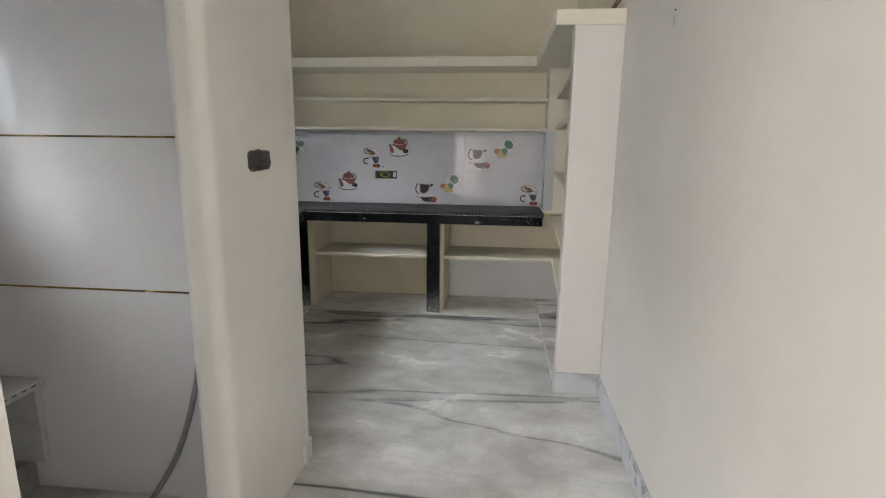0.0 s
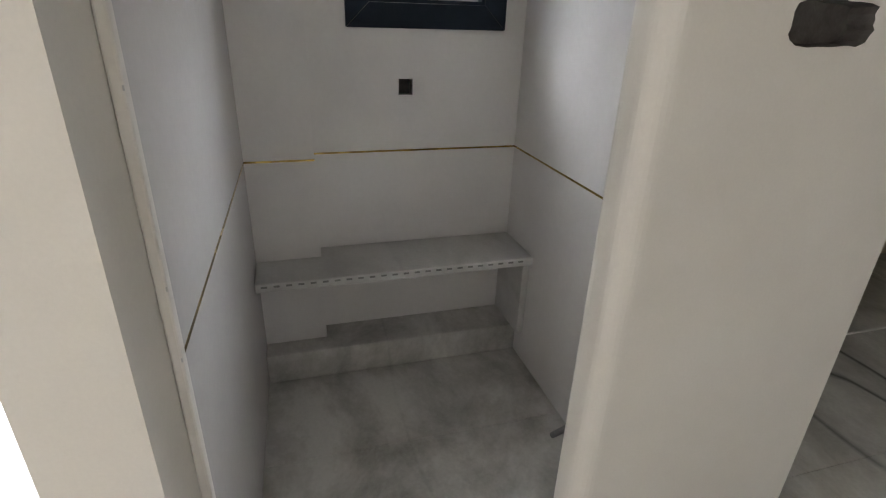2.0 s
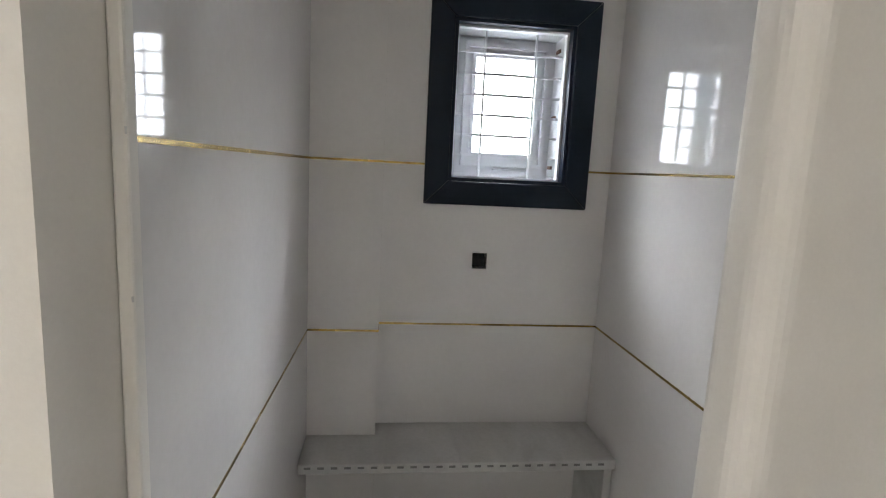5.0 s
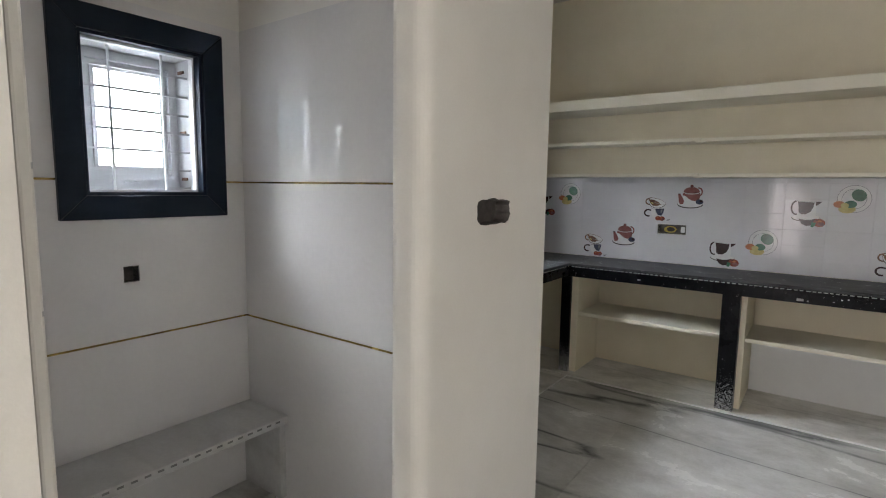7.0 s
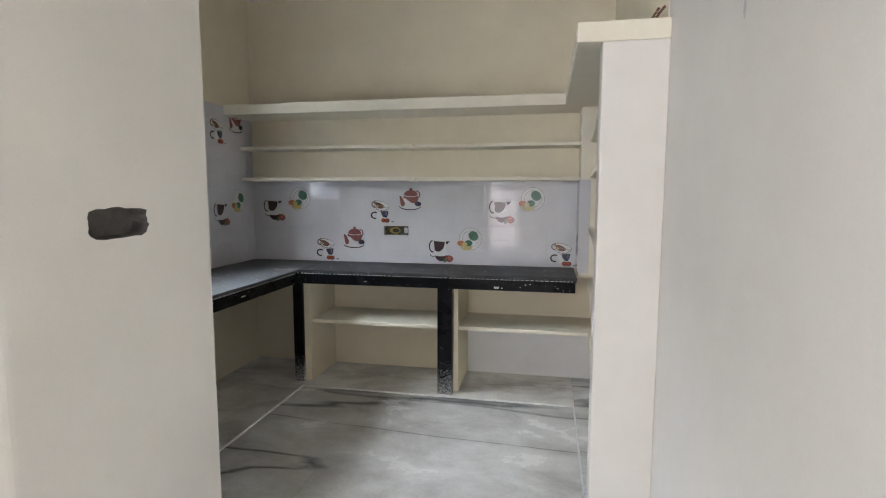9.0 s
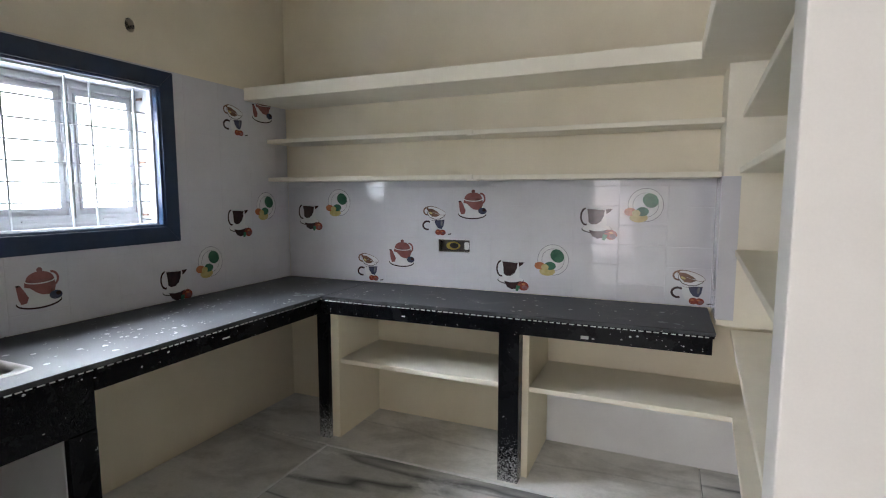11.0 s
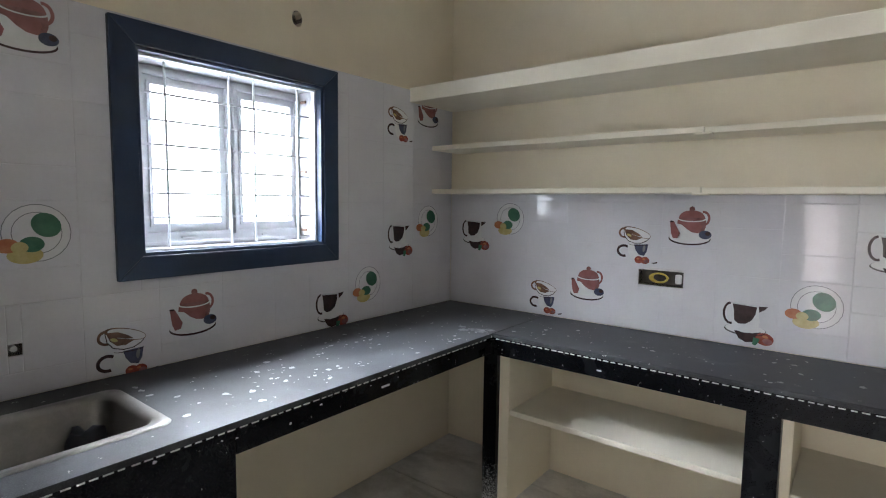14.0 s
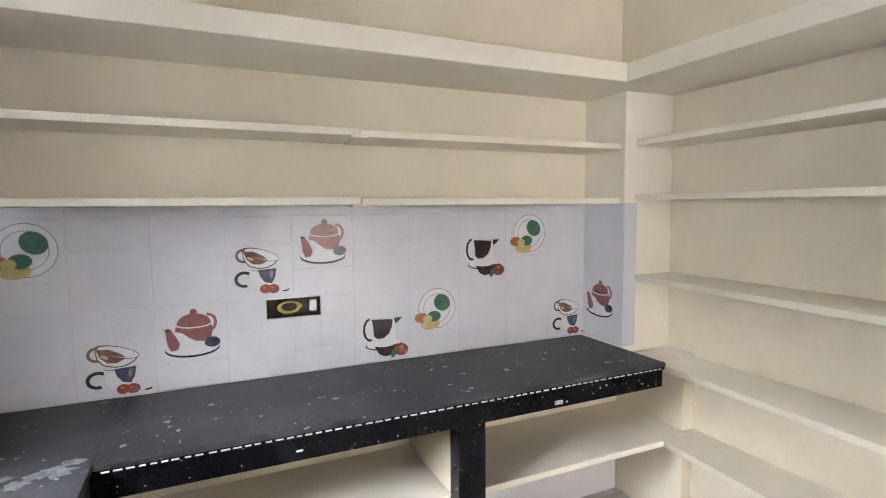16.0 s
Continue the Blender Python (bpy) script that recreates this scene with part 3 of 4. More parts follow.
structure("back_panel", bm_box(0.046, RIGHT - 0.005, BACK + 0.002, BACK + 0.0075, 0.009, 0.456), WHITE_PLASTER, "white panel on the wall under the lowest shelf", "wall")

# ---------------------------------------------------------------- counters
SINK = (-1.605, -1.262, 2.74, 3.29)
counter = thing("kitchen_counter", "dusty black granite L-shaped kitchen counter with white inlay line", "counter")
part("worktop", bm_box(-1.118, 0.845, 4.694, BACK - 0.001, CT - 0.018, CT, None, 0.004), GRANITE_TOP, counter, "dusty black granite worktop with paint drops")
part("worktop", wall_bm("z", CT - 0.018, CT, LEFT, -1.119, PART_Y + 0.002, BACK - 0.001, [SINK]), GRANITE_TOP, counter, "dusty granite worktop cut out for a sink")
part("fascia", bm_box(-1.128, 0.835, 4.702, 4.728, 0.762, CT - 0.030, None, 0.002), GRANITE, counter)
part("nosing", bm_box(-1.123, 0.842, 4.698, 4.73, CT - 0.0295, CT - 0.0185, None, 0.002), GRANITE, counter)
part("fascia", bm_box(-1.158, -1.132, 3.432, 4.728, 0.762, CT - 0.030, None, 0.002), GRANITE, counter)
part("nosing", bm_box(-1.156, -1.127, PART_Y + 0.03, 4.697, CT - 0.0295, CT - 0.0185, None, 0.002), GRANITE, counter)
part("sink_apron", bm_box(-1.158, -1.132, PART_Y + 0.03, 3.430, 0.632, CT - 0.030, None, 0.002), GRANITE, counter, "deep black apron spattered with limewash")
for x0, x1, y0, y1, zt in ((-1.194, -1.12, 4.742, 4.774, 0.80), (-0.09, 0.013, 4.703, 4.774, 0.7615), (-1.158, -1.13, 3.335, 3.430, 0.631), (-1.158, -1.13, PART_Y + 0.03, 2.76, 0.631)):
    part("leg", bm_box(x0, x1, y0, y1, 0.0, zt, None, 0.003), GRANITE, counter, "black granite leg splashed white at the foot")
# chipped white dashes of the inlay
rnd = random.Random(7)
bm = bmesh.new()
x = -1.10
while x < 0.82:
    w = rnd.uniform(0.015, 0.024)
    bm_box(x, x + w, 4.6965, 4.701, CT - 0.0255, CT - 0.0213, bm)
    x += w + rnd.uniform(0.007, 0.014)
y = PART_Y + 0.25
while y < 4.66:
    w = rnd.uniform(0.015, 0.024)
    bm_box(-1.1285, -1.1255, y, y + w, CT - 0.0255, CT - 0.0213, bm)
    y += w + rnd.uniform(0.007, 0.014)
tagged(part("inlay", bm, WHITE_LINE, counter, "dashed white inlay line"), kind="stuff")
# dried paint drops lying on the worktop
rnd = random.Random(21)
bm = bmesh.new()
for k in range(150):
    if rnd.random() < 0.72:
        cx, cy = rnd.uniform(-1.62, -1.16), min(4.9, max(3.36, rnd.gauss(3.9, 0.42)))
    else:
        cx, cy = rnd.uniform(-1.1, 0.8), rnd.uniform(4.73, 5.12)
    r = rnd.choice((0.003, 0.004, 0.005, 0.007, 0.010, 0.013))
    e = rnd.uniform(0.5, 1.0)
    t = rnd.uniform(0, 3.14)
    n = 9
    rim, cap = [], []
    for i in range(n):
        a = 2 * math.pi * i / n
        q = r * rnd.uniform(0.65, 1.15)
        dx, dy = q * math.cos(a), q * e * math.sin(a)
        dx, dy = dx * math.cos(t) - dy * math.sin(t), dx * math.sin(t) + dy * math.cos(t)
        rim.append(bm.verts.new((cx + dx, cy + dy, CT + 0.0001)))
        cap.append(bm.verts.new((cx + dx * 0.7, cy + dy * 0.7, CT + 0.0008)))
    bm.faces.new(cap)
    for i in range(n):
        bm.faces.new((rim[i], rim[(i + 1) % n], cap[(i + 1) % n], cap[i]))
tagged(part("paint_drops", bm, DRY_DROP, counter, "dried white paint drops"), kind="stuff")
# limewash and plaster splashes on the faces of the fascia and legs
rnd = random.Random(33)
bm = bmesh.new()
for k in range(46):
    along_back = rnd.random() < 0.55
    if along_back:
        u, z = (rnd.uniform(0.45, 0.825) if rnd.random() < 0.45 else rnd.uniform(-1.1, 0.82)), rnd.uniform(0.765, 0.83)
    else:
        u, z = rnd.uniform(2.7, 4.66), rnd.uniform(0.765, 0.83)
    r = rnd.choice((0.001, 0.0015, 0.002, 0.003, 0.004))
    n = 8
    rim, cap = [], []
    for i in range(n):
        a = 2 * math.pi * i / n
        du, dz = 1.6 * r * rnd.uniform(0.4, 1.3) * math.cos(a), r * rnd.uniform(0.5, 1.2) * math.sin(a)
        for out, f, lift in ((rim, 1.0, 0.0001), (cap, 0.7, 0.0008)):
            out.append(bm.verts.new((u + du * f, 4.702 - lift, z + dz * f) if along_back else (-1.132 + lift, u + du * f, z + dz * f)))
    bm.faces.new(cap)
    for i in range(n):
        bm.faces.new((rim[i], rim[(i + 1) % n], cap[(i + 1) % n], cap[i]))
tagged(part("limewash_splashes", bm, SCUFF, counter, "small dried limewash splashes"), kind="stuff")
# dried white drips on the fascia
for (x0, x1, y0, y1, z0, z1) in ((-1.132, -1.128, 2.985, 2.999, 0.722, 0.776), (-1.132, -1.128, 3.99, 4.03, 0.795, 0.802), (0.30, 0.335, 4.6985, 4.7025, 0.775, 0.79), (-0.62, -0.6, 4.6985, 4.7025, 0.79, 0.796)):
    part("paint_drip", bm_box(x0, x1, y0, y1, z0, z1, None, 0.0015), WHITE_LINE, counter)


# sink
def rounded(x0, x1, y0, y1, r, z, n=6):
    pts = []
    for cx, cy, a0 in ((x1 - r, y1 - r, 0), (x0 + r, y1 - r, 90), (x0 + r, y0 + r, 180), (x1 - r, y0 + r, 270)):
        for k in range(n + 1):
            a = radians(a0 + 90 * k / n)
            pts.append((cx + r * math.cos(a), cy + r * math.sin(a), z))
    return pts


def loft_loops(loops, close_last=True):
    bm = bmesh.new()
    rows = [[bm.verts.new(p) for p in lp] for lp in loops]
    for a, b in zip(rows, rows[1:]):
        for k in range(len(a)):
            bm.faces.new((a[k], a[(k + 1) % len(a)], b[(k + 1) % len(a)], b[k]))
    if close_last:
        bm.faces.new(rows[-1])
    return bm


sx0, sx1, sy0, sy1 = SINK
sink = thing("kitchen_sink", "dusty stainless steel sink bowl let into the counter", "sink")
bowl = loft_loops([rounded(sx0 - 0.03, sx1 + 0.03, sy0 - 0.03, sy1 + 0.03, 0.04, CT + 0.0015), rounded(sx0 - 0.026, sx1 + 0.026, sy0 - 0.026, sy1 + 0.026, 0.04, CT + 0.005),
                   rounded(sx0 + 0.004, sx1 - 0.004, sy0 + 0.004, sy1 - 0.004, 0.045, CT + 0.004), rounded(sx0 + 0.012, sx1 - 0.012, sy0 + 0.012, sy1 - 0.012, 0.05, CT - 0.012),
                   rounded(sx0 + 0.02, sx1 - 0.02, sy0 + 0.02, sy1 - 0.02, 0.055, CT - 0.15), rounded(sx0 + 0.05, sx1 - 0.05, sy0 + 0.05, sy1 - 0.05, 0.06, CT - 0.175)])
SINK_STEEL = surface("dull dusty steel", (0.16, 0.155, 0.145), (0.27, 0.26, 0.245), 0.42, 5, 160, 0.08, metal=0.65, dirt=(0.28, 0.265, 0.24), dirt_amount=0.5, dirt_scale=8)
part("bowl", bowl, SINK_STEEL, sink, "", True)
dr = bmesh.new()
bmesh.ops.create_cone(dr, cap_ends=True, segments=24, radius1=0.045, radius2=0.038, depth=0.006, matrix=Matrix.Translation((-1.43, 3.0, CT - 0.171)))
part("drain", dr, STEEL, sink, "steel drain ring")
rag = bmesh.new()
bmesh.ops.create_icosphere(rag, subdivisions=3, radius=0.062, matrix=Matrix.Translation((-1.53, 3.19, CT - 0.112)) @ Matrix.Diagonal((0.7, 0.95, 0.88, 1)))
for v in rag.verts:
    v.co += (v.co - Vector((-1.50, 3.17, CT - 0.145))) * 0.5 * noise.noise(v.co * 28)
    v.co.z = max(v.co.z, CT - 0.1735)
tagged(mesh_object("rag", rag, DARK, True), "crumpled dark blue rag lying in the sink", "rag")

# granite pieces standing at the wall end of the counter
slab = thing("granite_end_panel", "tall black granite panel standing at the counter end", "granite slab")
part("panel", bm_box(LEFT + 0.001, -1.112, PART_Y + 0.004, PART_Y + 0.028, 0.0, 1.362, None, 0.003), GRANITE_BLACK, slab)
tagged(mesh_object("granite_offcut", bm_box(LEFT + 0.12, -1.20, PART_Y + 0.030, PART_Y + 0.052, CT + 0.001, 1.345, None, 0.003), GRANITE_PALE), "narrow limewashed granite offcut standing on the counter", "granite slab")
tagged(mesh_object("granite_offcut", bm_box(LEFT + 0.2, -1.165, PART_Y + 0.054, PART_Y + 0.078, CT + 0.001, 1.10, None, 0.003), GRANITE_PALE), "short granite offcut white with lime on the counter", "granite slab")

# tub under the sink
tub = thing("plastic_tub", "maroon plastic tub caked with pale cement under the sink", "tub")
n = 32
circle = lambda r, z: [(-1.50 + r * math.cos(2 * math.pi * k / n), 2.98 + r * math.sin(2 * math.pi * k / n), z) for k in range(n)]
part("bowl", loft_loops([circle(0.10, 0.009), circle(0.125, 0.03), circle(0.148, 0.13), circle(0.158, 0.132), circle(0.158, 0.14), circle(0.145, 0.14), circle(0.12, 0.04), circle(0.08, 0.03)]), RED_TUB, tub, "", True)
heap = bmesh.new()
bmesh.ops.create_uvsphere(heap, u_segments=24, v_segments=12, radius=0.125, matrix=Matrix.Translation((-1.50, 2.98, 0.10)) @ Matrix.Diagonal((1, 1, 0.6, 1)))
for v in heap.verts:
    v.co += Vector((0, 0, 0.03)) * noise.noise(v.co * 22)
part("cement_heap", heap, RED_TUB, tub, "heap of pinkish cement", True)

# ---------------------------------------------------------------- wash alcove
bench = thing("wash_bench", "pale marble washing bench with dashed edge in the alcove", "bench")
BENCH_TOP = marble("pale bench marble", (0.52, 0.515, 0.50), (0.64, 0.635, 0.62), (0.36, 0.36, 0.35), 70, 0.35, veins=0.3)
part("slab", bm_box(WASH_X + 0.001, -1.277, WASH_Y0 + 0.001, WASH_Y1 - 0.001, 0.452, 0.485, None, 0.004), BENCH_TOP, bench)
bm = bmesh.new()
y = WASH_Y0 + 0.02
while y < WASH_Y1 - 0.05:
    bm_box(-1.278, -1.2755, y, y + 0.02, 0.470, 0.477, bm)
    y += 0.041
tagged(part("edge_inlay", bm, GREY_DASH, bench, "row of dark dashes"), kind="stuff")
part("support", bm_box(WASH_X + 0.001, -1.30, WASH_Y1 - 0.03, WASH_Y1 - 0.001, 0.1265, 0.4515, None, 0.003), BENCH_TOP, bench)
structure("alcove_kerb", bm_box(WASH_X, -1.372, WASH_Y0 + 0.001, WASH_Y1 - 0.001, 0.0, 0.125, None, 0.005), WASH_FLOOR, "low marble step under the bench", "step")
tube("waste_pipe", [(-0.60, 2.262, 0.66), (-0.625, 2.26, 0.52), (-0.68, 2.25, 0.32), (-0.76, 2.24, 0.13), (-0.84, 2.2, 0.012)], 0.011, HOSE, None, "grey plastic waste hose leaning on the tiles", "hose")

# plaster lip beside the left alcove tiles
splay = bmesh.new()
plan = [(-0.25, 1.1922), (-0.338, 1.2145), (-0.428, 1.2145), (-0.428, 1.1922)]
foot = [splay.verts.new((x, y, 0)) for x, y in plan]
head = [splay.verts.new((x, y, CEIL)) for x, y in plan]
splay.faces.new(foot)
splay.faces.new(head)
for k in range(4):
    splay.faces.new((foot[k], foot[(k + 1) % 4], head[(k + 1) % 4], head[k]))
structure("alcove_jamb", splay, PLASTER, "white plaster jamb splayed towards the alcove", "wall")
lip = structure("alcove_jamb_lip", bm_box(-0.362, -0.336, 1.2148, 1.2315, 0, CEIL, None, 0.004), PLASTER, "white plaster lip at the alcove edge", "trim")

# ---------------------------------------------------------------- skirtings
structure("baseboard_right", bm_box(RIGHT - 0.012, RIGHT + 0.001, HALL_Y, PIER_Y - 0.012, 0, 0.11, None, 0.003), SKIRT, "white marble skirting along the passage wall", "skirting")
structure("baseboard_pier", bm_box(NICHE_X - 0.012, RIGHT - 0.001, PIER_Y - 0.012, PIER_Y + 0.12, 0, 0.12, None, 0.003), SKIRT, "pale marble skirting round the niche pier", "skirting")
structure("baseboard_pillar", bm_box(PIL_X - 0.05, PIL_X + 0.013, PART_Y - 0.07, PART_Y + 0.012, 0, 0.10, None, 0.006), WHITE_LINE, "cracked white skirting stub at the pillar", "skirting")

# ---------------------------------------------------------------- windows
def window(name, x_face, hole, verticals, horizontals, openings, paint, label):
    """Painted timber frame, rebate, steel grille, white reveal, outer sash with panes."""
    y0, y1, z0, z1 = hole
    w = 0.076
    root = tagged(new(name), label, "window", kind="structure")
    ya, yb, za, zb = y0 - w, y1 + w, z0 - w, z1 + w
    yc, yd, zc, zd = y0 + 0.004, y1 - 0.004, z0 + 0.004, z1 - 0.004
    g = 0.0006
    for nm, plan in (("frame_left", ((ya, za + g), (yc, zc + g), (yc, zd - g), (ya, zb - g))), ("frame_right", ((yb, za + g), (yd, zc + g), (yd, zd - g), (yb, zb - g))),
                     ("frame_head", ((ya + g, zb), (yb - g, zb), (yd - g, zd), (yc + g, zd))), ("frame_sill", ((ya + g, za), (yb - g, za), (yd - g, zc), (yc + g, zc)))):
        bm = bmesh.new()
        near, far = ([bm.verts.new((x, y, z)) for y, z in plan] for x in (x_face + 0.018, x_face - 0.03))
        bm.faces.new(near)
        bm.faces.new(far)
        for k in range(4):
            bm.faces.new((near[k], near[(k + 1) % 4], far[(k + 1) % 4], far[k]))
        bmesh.ops.bevel(bm, geom=bm.edges[:], offset=0.0025, segments=2, affect="EDGES", profile=0.5)
        part(nm, bm, paint, root, "dark blue painted frame with mitred corners")
    # stepped rebate inside the frame
    part("rebate", wall_bm("x", x_face - 0.05, x_face + 0.006, y0 + 0.0045, y1 - 0.0045, z0 + 0.0045, z1 - 0.0045, [(y0 + 0.016, y1 - 0.016, z0 + 0.016, z1 - 0.016)]), paint, root, "dark blue stepped rebate")
    part("bead", wall_bm("x", x_face - 0.056, x_face - 0.03, y0 + 0.0165, y1 - 0.0165, z0 + 0.0165, z1 - 0.0165, [(y0 + 0.024, y1 - 0.024, z0 + 0.024, z1 - 0.024)]), WHITE_PAINT, root, "thin white bead")
    # reveal and sash get their dim tone against the sky from SASH_PAINT
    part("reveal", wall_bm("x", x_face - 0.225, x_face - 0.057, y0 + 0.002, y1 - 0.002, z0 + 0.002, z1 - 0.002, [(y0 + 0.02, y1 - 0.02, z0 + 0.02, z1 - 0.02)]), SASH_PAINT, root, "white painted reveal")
    gy0, gy1, gz0, gz1 = y0 + 0.02, y1 - 0.02, z0 + 0.02, z1 - 0.02
    for f in verticals:
        y = gy0 + f * (gy1 - gy0)
        part("grille_bar", bm_box(x_face - 0.075, x_face - 0.067, y - 0.0032, y + 0.0032, gz0, gz1), WHITE_PAINT, root)
    for f in horizontals:
        z = gz0 + f * (gz1 - gz0)
        part("grille_bar", bm_box(x_face - 0.083, x_face - 0.075, gy0, gy1, z - 0.0038, z + 0.0038), BAR_PAINT, root)
    for f in verticals[:1] + verticals[-1:]:
        for z in (gz0 + 0.04, (gz0 + gz1) / 2 - 0.03, gz1 - 0.05):
            y = gy0 + 0.006 if f < 0.5 else gy1 - 0.006
            part("hold_fast", bm_box(x_face - 0.13, x_face - 0.09, y - 0.003, y + 0.003, z, z + 0.012, None, 0.001), RUST, root, "dark bent fixing of the grille")
    sx0, sx1 = x_face - 0.205, x_face - 0.165
    sz0, sz1 = gz0 + 0.078, gz1 - 0.058
    holes = [(gy0 + a, gy0 + b, sz0, sz1) for a, b in openings]
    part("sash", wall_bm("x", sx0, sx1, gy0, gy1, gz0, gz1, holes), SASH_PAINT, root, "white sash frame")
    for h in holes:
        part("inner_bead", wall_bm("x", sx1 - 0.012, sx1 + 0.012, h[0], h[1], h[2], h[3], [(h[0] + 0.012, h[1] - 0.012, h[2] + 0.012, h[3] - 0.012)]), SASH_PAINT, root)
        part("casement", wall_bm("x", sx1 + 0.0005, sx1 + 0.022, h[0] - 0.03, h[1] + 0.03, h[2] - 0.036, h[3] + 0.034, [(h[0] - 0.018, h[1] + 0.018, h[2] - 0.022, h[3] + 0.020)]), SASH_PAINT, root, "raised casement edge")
        part("latch", bm_box(sx1 + 0.001, sx1 + 0.012, (h[0] + h[1]) / 2 - 0.03, (h[0] + h[1]) / 2 + 0.03, h[2] - 0.05, h[2] - 0.042, None, 0.002), BAR_PAINT, root, "small grey latch")
        pane = part("pane", bm_box(sx0 + 0.012, sx0 + 0.016, h[0] + 0.001, h[1] - 0.001, h[2] + 0.001, h[3] - 0.001), GLASS, root)
        pane.visible_shadow = False
    return root


window("window_1", WASH_X, W1, (0.27, 0.74), (0.02, 0.155, 0.295, 0.435, 0.575, 0.715, 0.86), ((0.075, 0.322),), BLUE, "small barred window in a dark blue timber frame")
window("window_2", LEFT, W2, (0.15, 0.48, 0.625, 0.91), (0.03, 0.17, 0.30, 0.43, 0.56, 0.69, 0.83), ((0.085, 0.372), (0.452, 0.72)), GLARE_BLUE, "barred two-pane window in a blue timber frame")

# ---------------------------------------------------------------- outside
structure("ground", bm_box(-400, 400, -400, 400, -0.5, -0.16), GROUND, "pale dusty ground around the house", "ground")
side_passage = structure("side_passage", bm_box(-2.3, HALL_X - 0.182, -7.0, WASH_Y0 - 0.192, -0.158, -0.0145), SCUFF, "pale paved side passage beside the house", "pavement")
structure("passage_wall", bm_box(-2.45, -2.3, -7.0, 1.0, -0.158, 3.2), OUT_WALL, "sunlit cream boundary wall of the passage", "wall")
structure("passage_skirting", bm_box(-2.3, -2.285, -7.0, 1.0, -0.01, 0.09), GRANITE_BLACK, "black granite skirting on the boundary wall", "skirting")
structure("neighbour_wall", bm_box(-4, 5, -7.2, -7.0, -0.158, 4.0), PINK_WALL, "pink painted neighbouring wall outside the entrance", "wall")
structure("backdrop_kitchen", bm_box(-3.41, -3.4, 1.6, 6.6, 0.2, 3.6), SKY_GLOW, "white overexposed sky outside the window", "sky")
structure("backdrop_alcove", bm_box(-3.05, -3.04, 1.1, 2.9, 0.6, 3.2), SKY_GLOW, "white overexposed sky outside the window", "sky")

# small things
for k, (dx, dy, dz) in enumerate(((0.03, -0.03, 0.05), (0.045, -0.015, 0.06), (0.015, 0.0, 0.04))):
    tube("rebar_stub", [(1.02 + 0.01 * k, 3.47, 2.074), (1.02 + 0.01 * k + dx * 0.5, 3.47 + dy * 0.5, 2.074 + dz * 0.6), (1.02 + 0.01 * k + dx, 3.47 + dy, 2.074 + dz)], 0.005, RUST, None, "short rusty steel rod ends on the loft slab", "rebar")

# ---------------------------------------------------------------- floor slabs
floor = structure("floor", bm_box(-1.9, 1.3, HALL_Y, BACK, -0.0118, -0.0035), WHITE_LINE, "white marble floor slabs with grey veins", "floor")


def piece(name, me, parent, m=None):
    ob = new(name, me)
    ob.parent = parent
    if m is not None:
        ob.matrix_basis = m
    return ob


def mesh_of(name, bm, *mats):
    me = bpy.data.meshes.new(name)
    bmesh.ops.recalc_face_normals(bm, faces=bm.faces[:])
    bm.to_mesh(me)
    bm.free()
    for m in mats:
        me.materials.append(m)
    return me


def slabs(xs, ys, z0, z1, material, gap=0.0008):
    for a, b in zip(xs, xs[1:]):
        for c, d in zip(ys, ys[1:]):
            piece("floor_slab", mesh_of("floor_slab", bm_box(a + gap, b - gap, c + gap, d - gap, z0, z1, None, 0.001), material), floor)


slabs([-1.093, -0.49, 0.838], [2.58, 4.672], -0.004, 0.0, FLOOR)
slabs([-0.338, 1.09], [0.6, 2.58], -0.004, 0.0, FLOOR)
slabs([-0.4, 0.35, 1.09], [-3.2, -1.9, -0.65, 0.6], -0.004, 0.0, FLOOR)
slabs([-1.55, -0.95, -0.339], [1.22, 2.28], -0.004, 0.0, WASH_FLOOR)
slabs([0.838, 1.09], [2.58, 3.40], -0.004, 0.0, FLOOR)
# slightly raised slabs under the counters, with white cement edges
slabs([-1.77, -1.10], [2.61, 3.38, 4.672], -0.004, 0.008, UNDER_FLOOR)
slabs([-1.77, -1.10, -0.06, 0.845], [4.682, 5.23], -0.004, 0.008, UNDER_FLOOR)
slabs([0.848, 1.15], [3.51, 4.68, 5.23], -0.004, 0.008, FLOOR)
structure("floor_edge_back", bm_box(-1.10, 0.845, 4.672, 4.682, -0.004, 0.0095, None, 0.002), WHITE_LINE, "white cement line before the counter", "trim")
structure("floor_edge_left", bm_box(-1.10, -1.093, 2.61, 4.672, -0.004, 0.0095, None, 0.002), WHITE_LINE, "white cement line before the sink counter", "trim")
structure("floor_edge_right", bm_box(0.838, 0.848, 3.53, 4.682, -0.004, 0.0095, None, 0.002), WHITE_LINE, "white cement line before the niche", "trim")

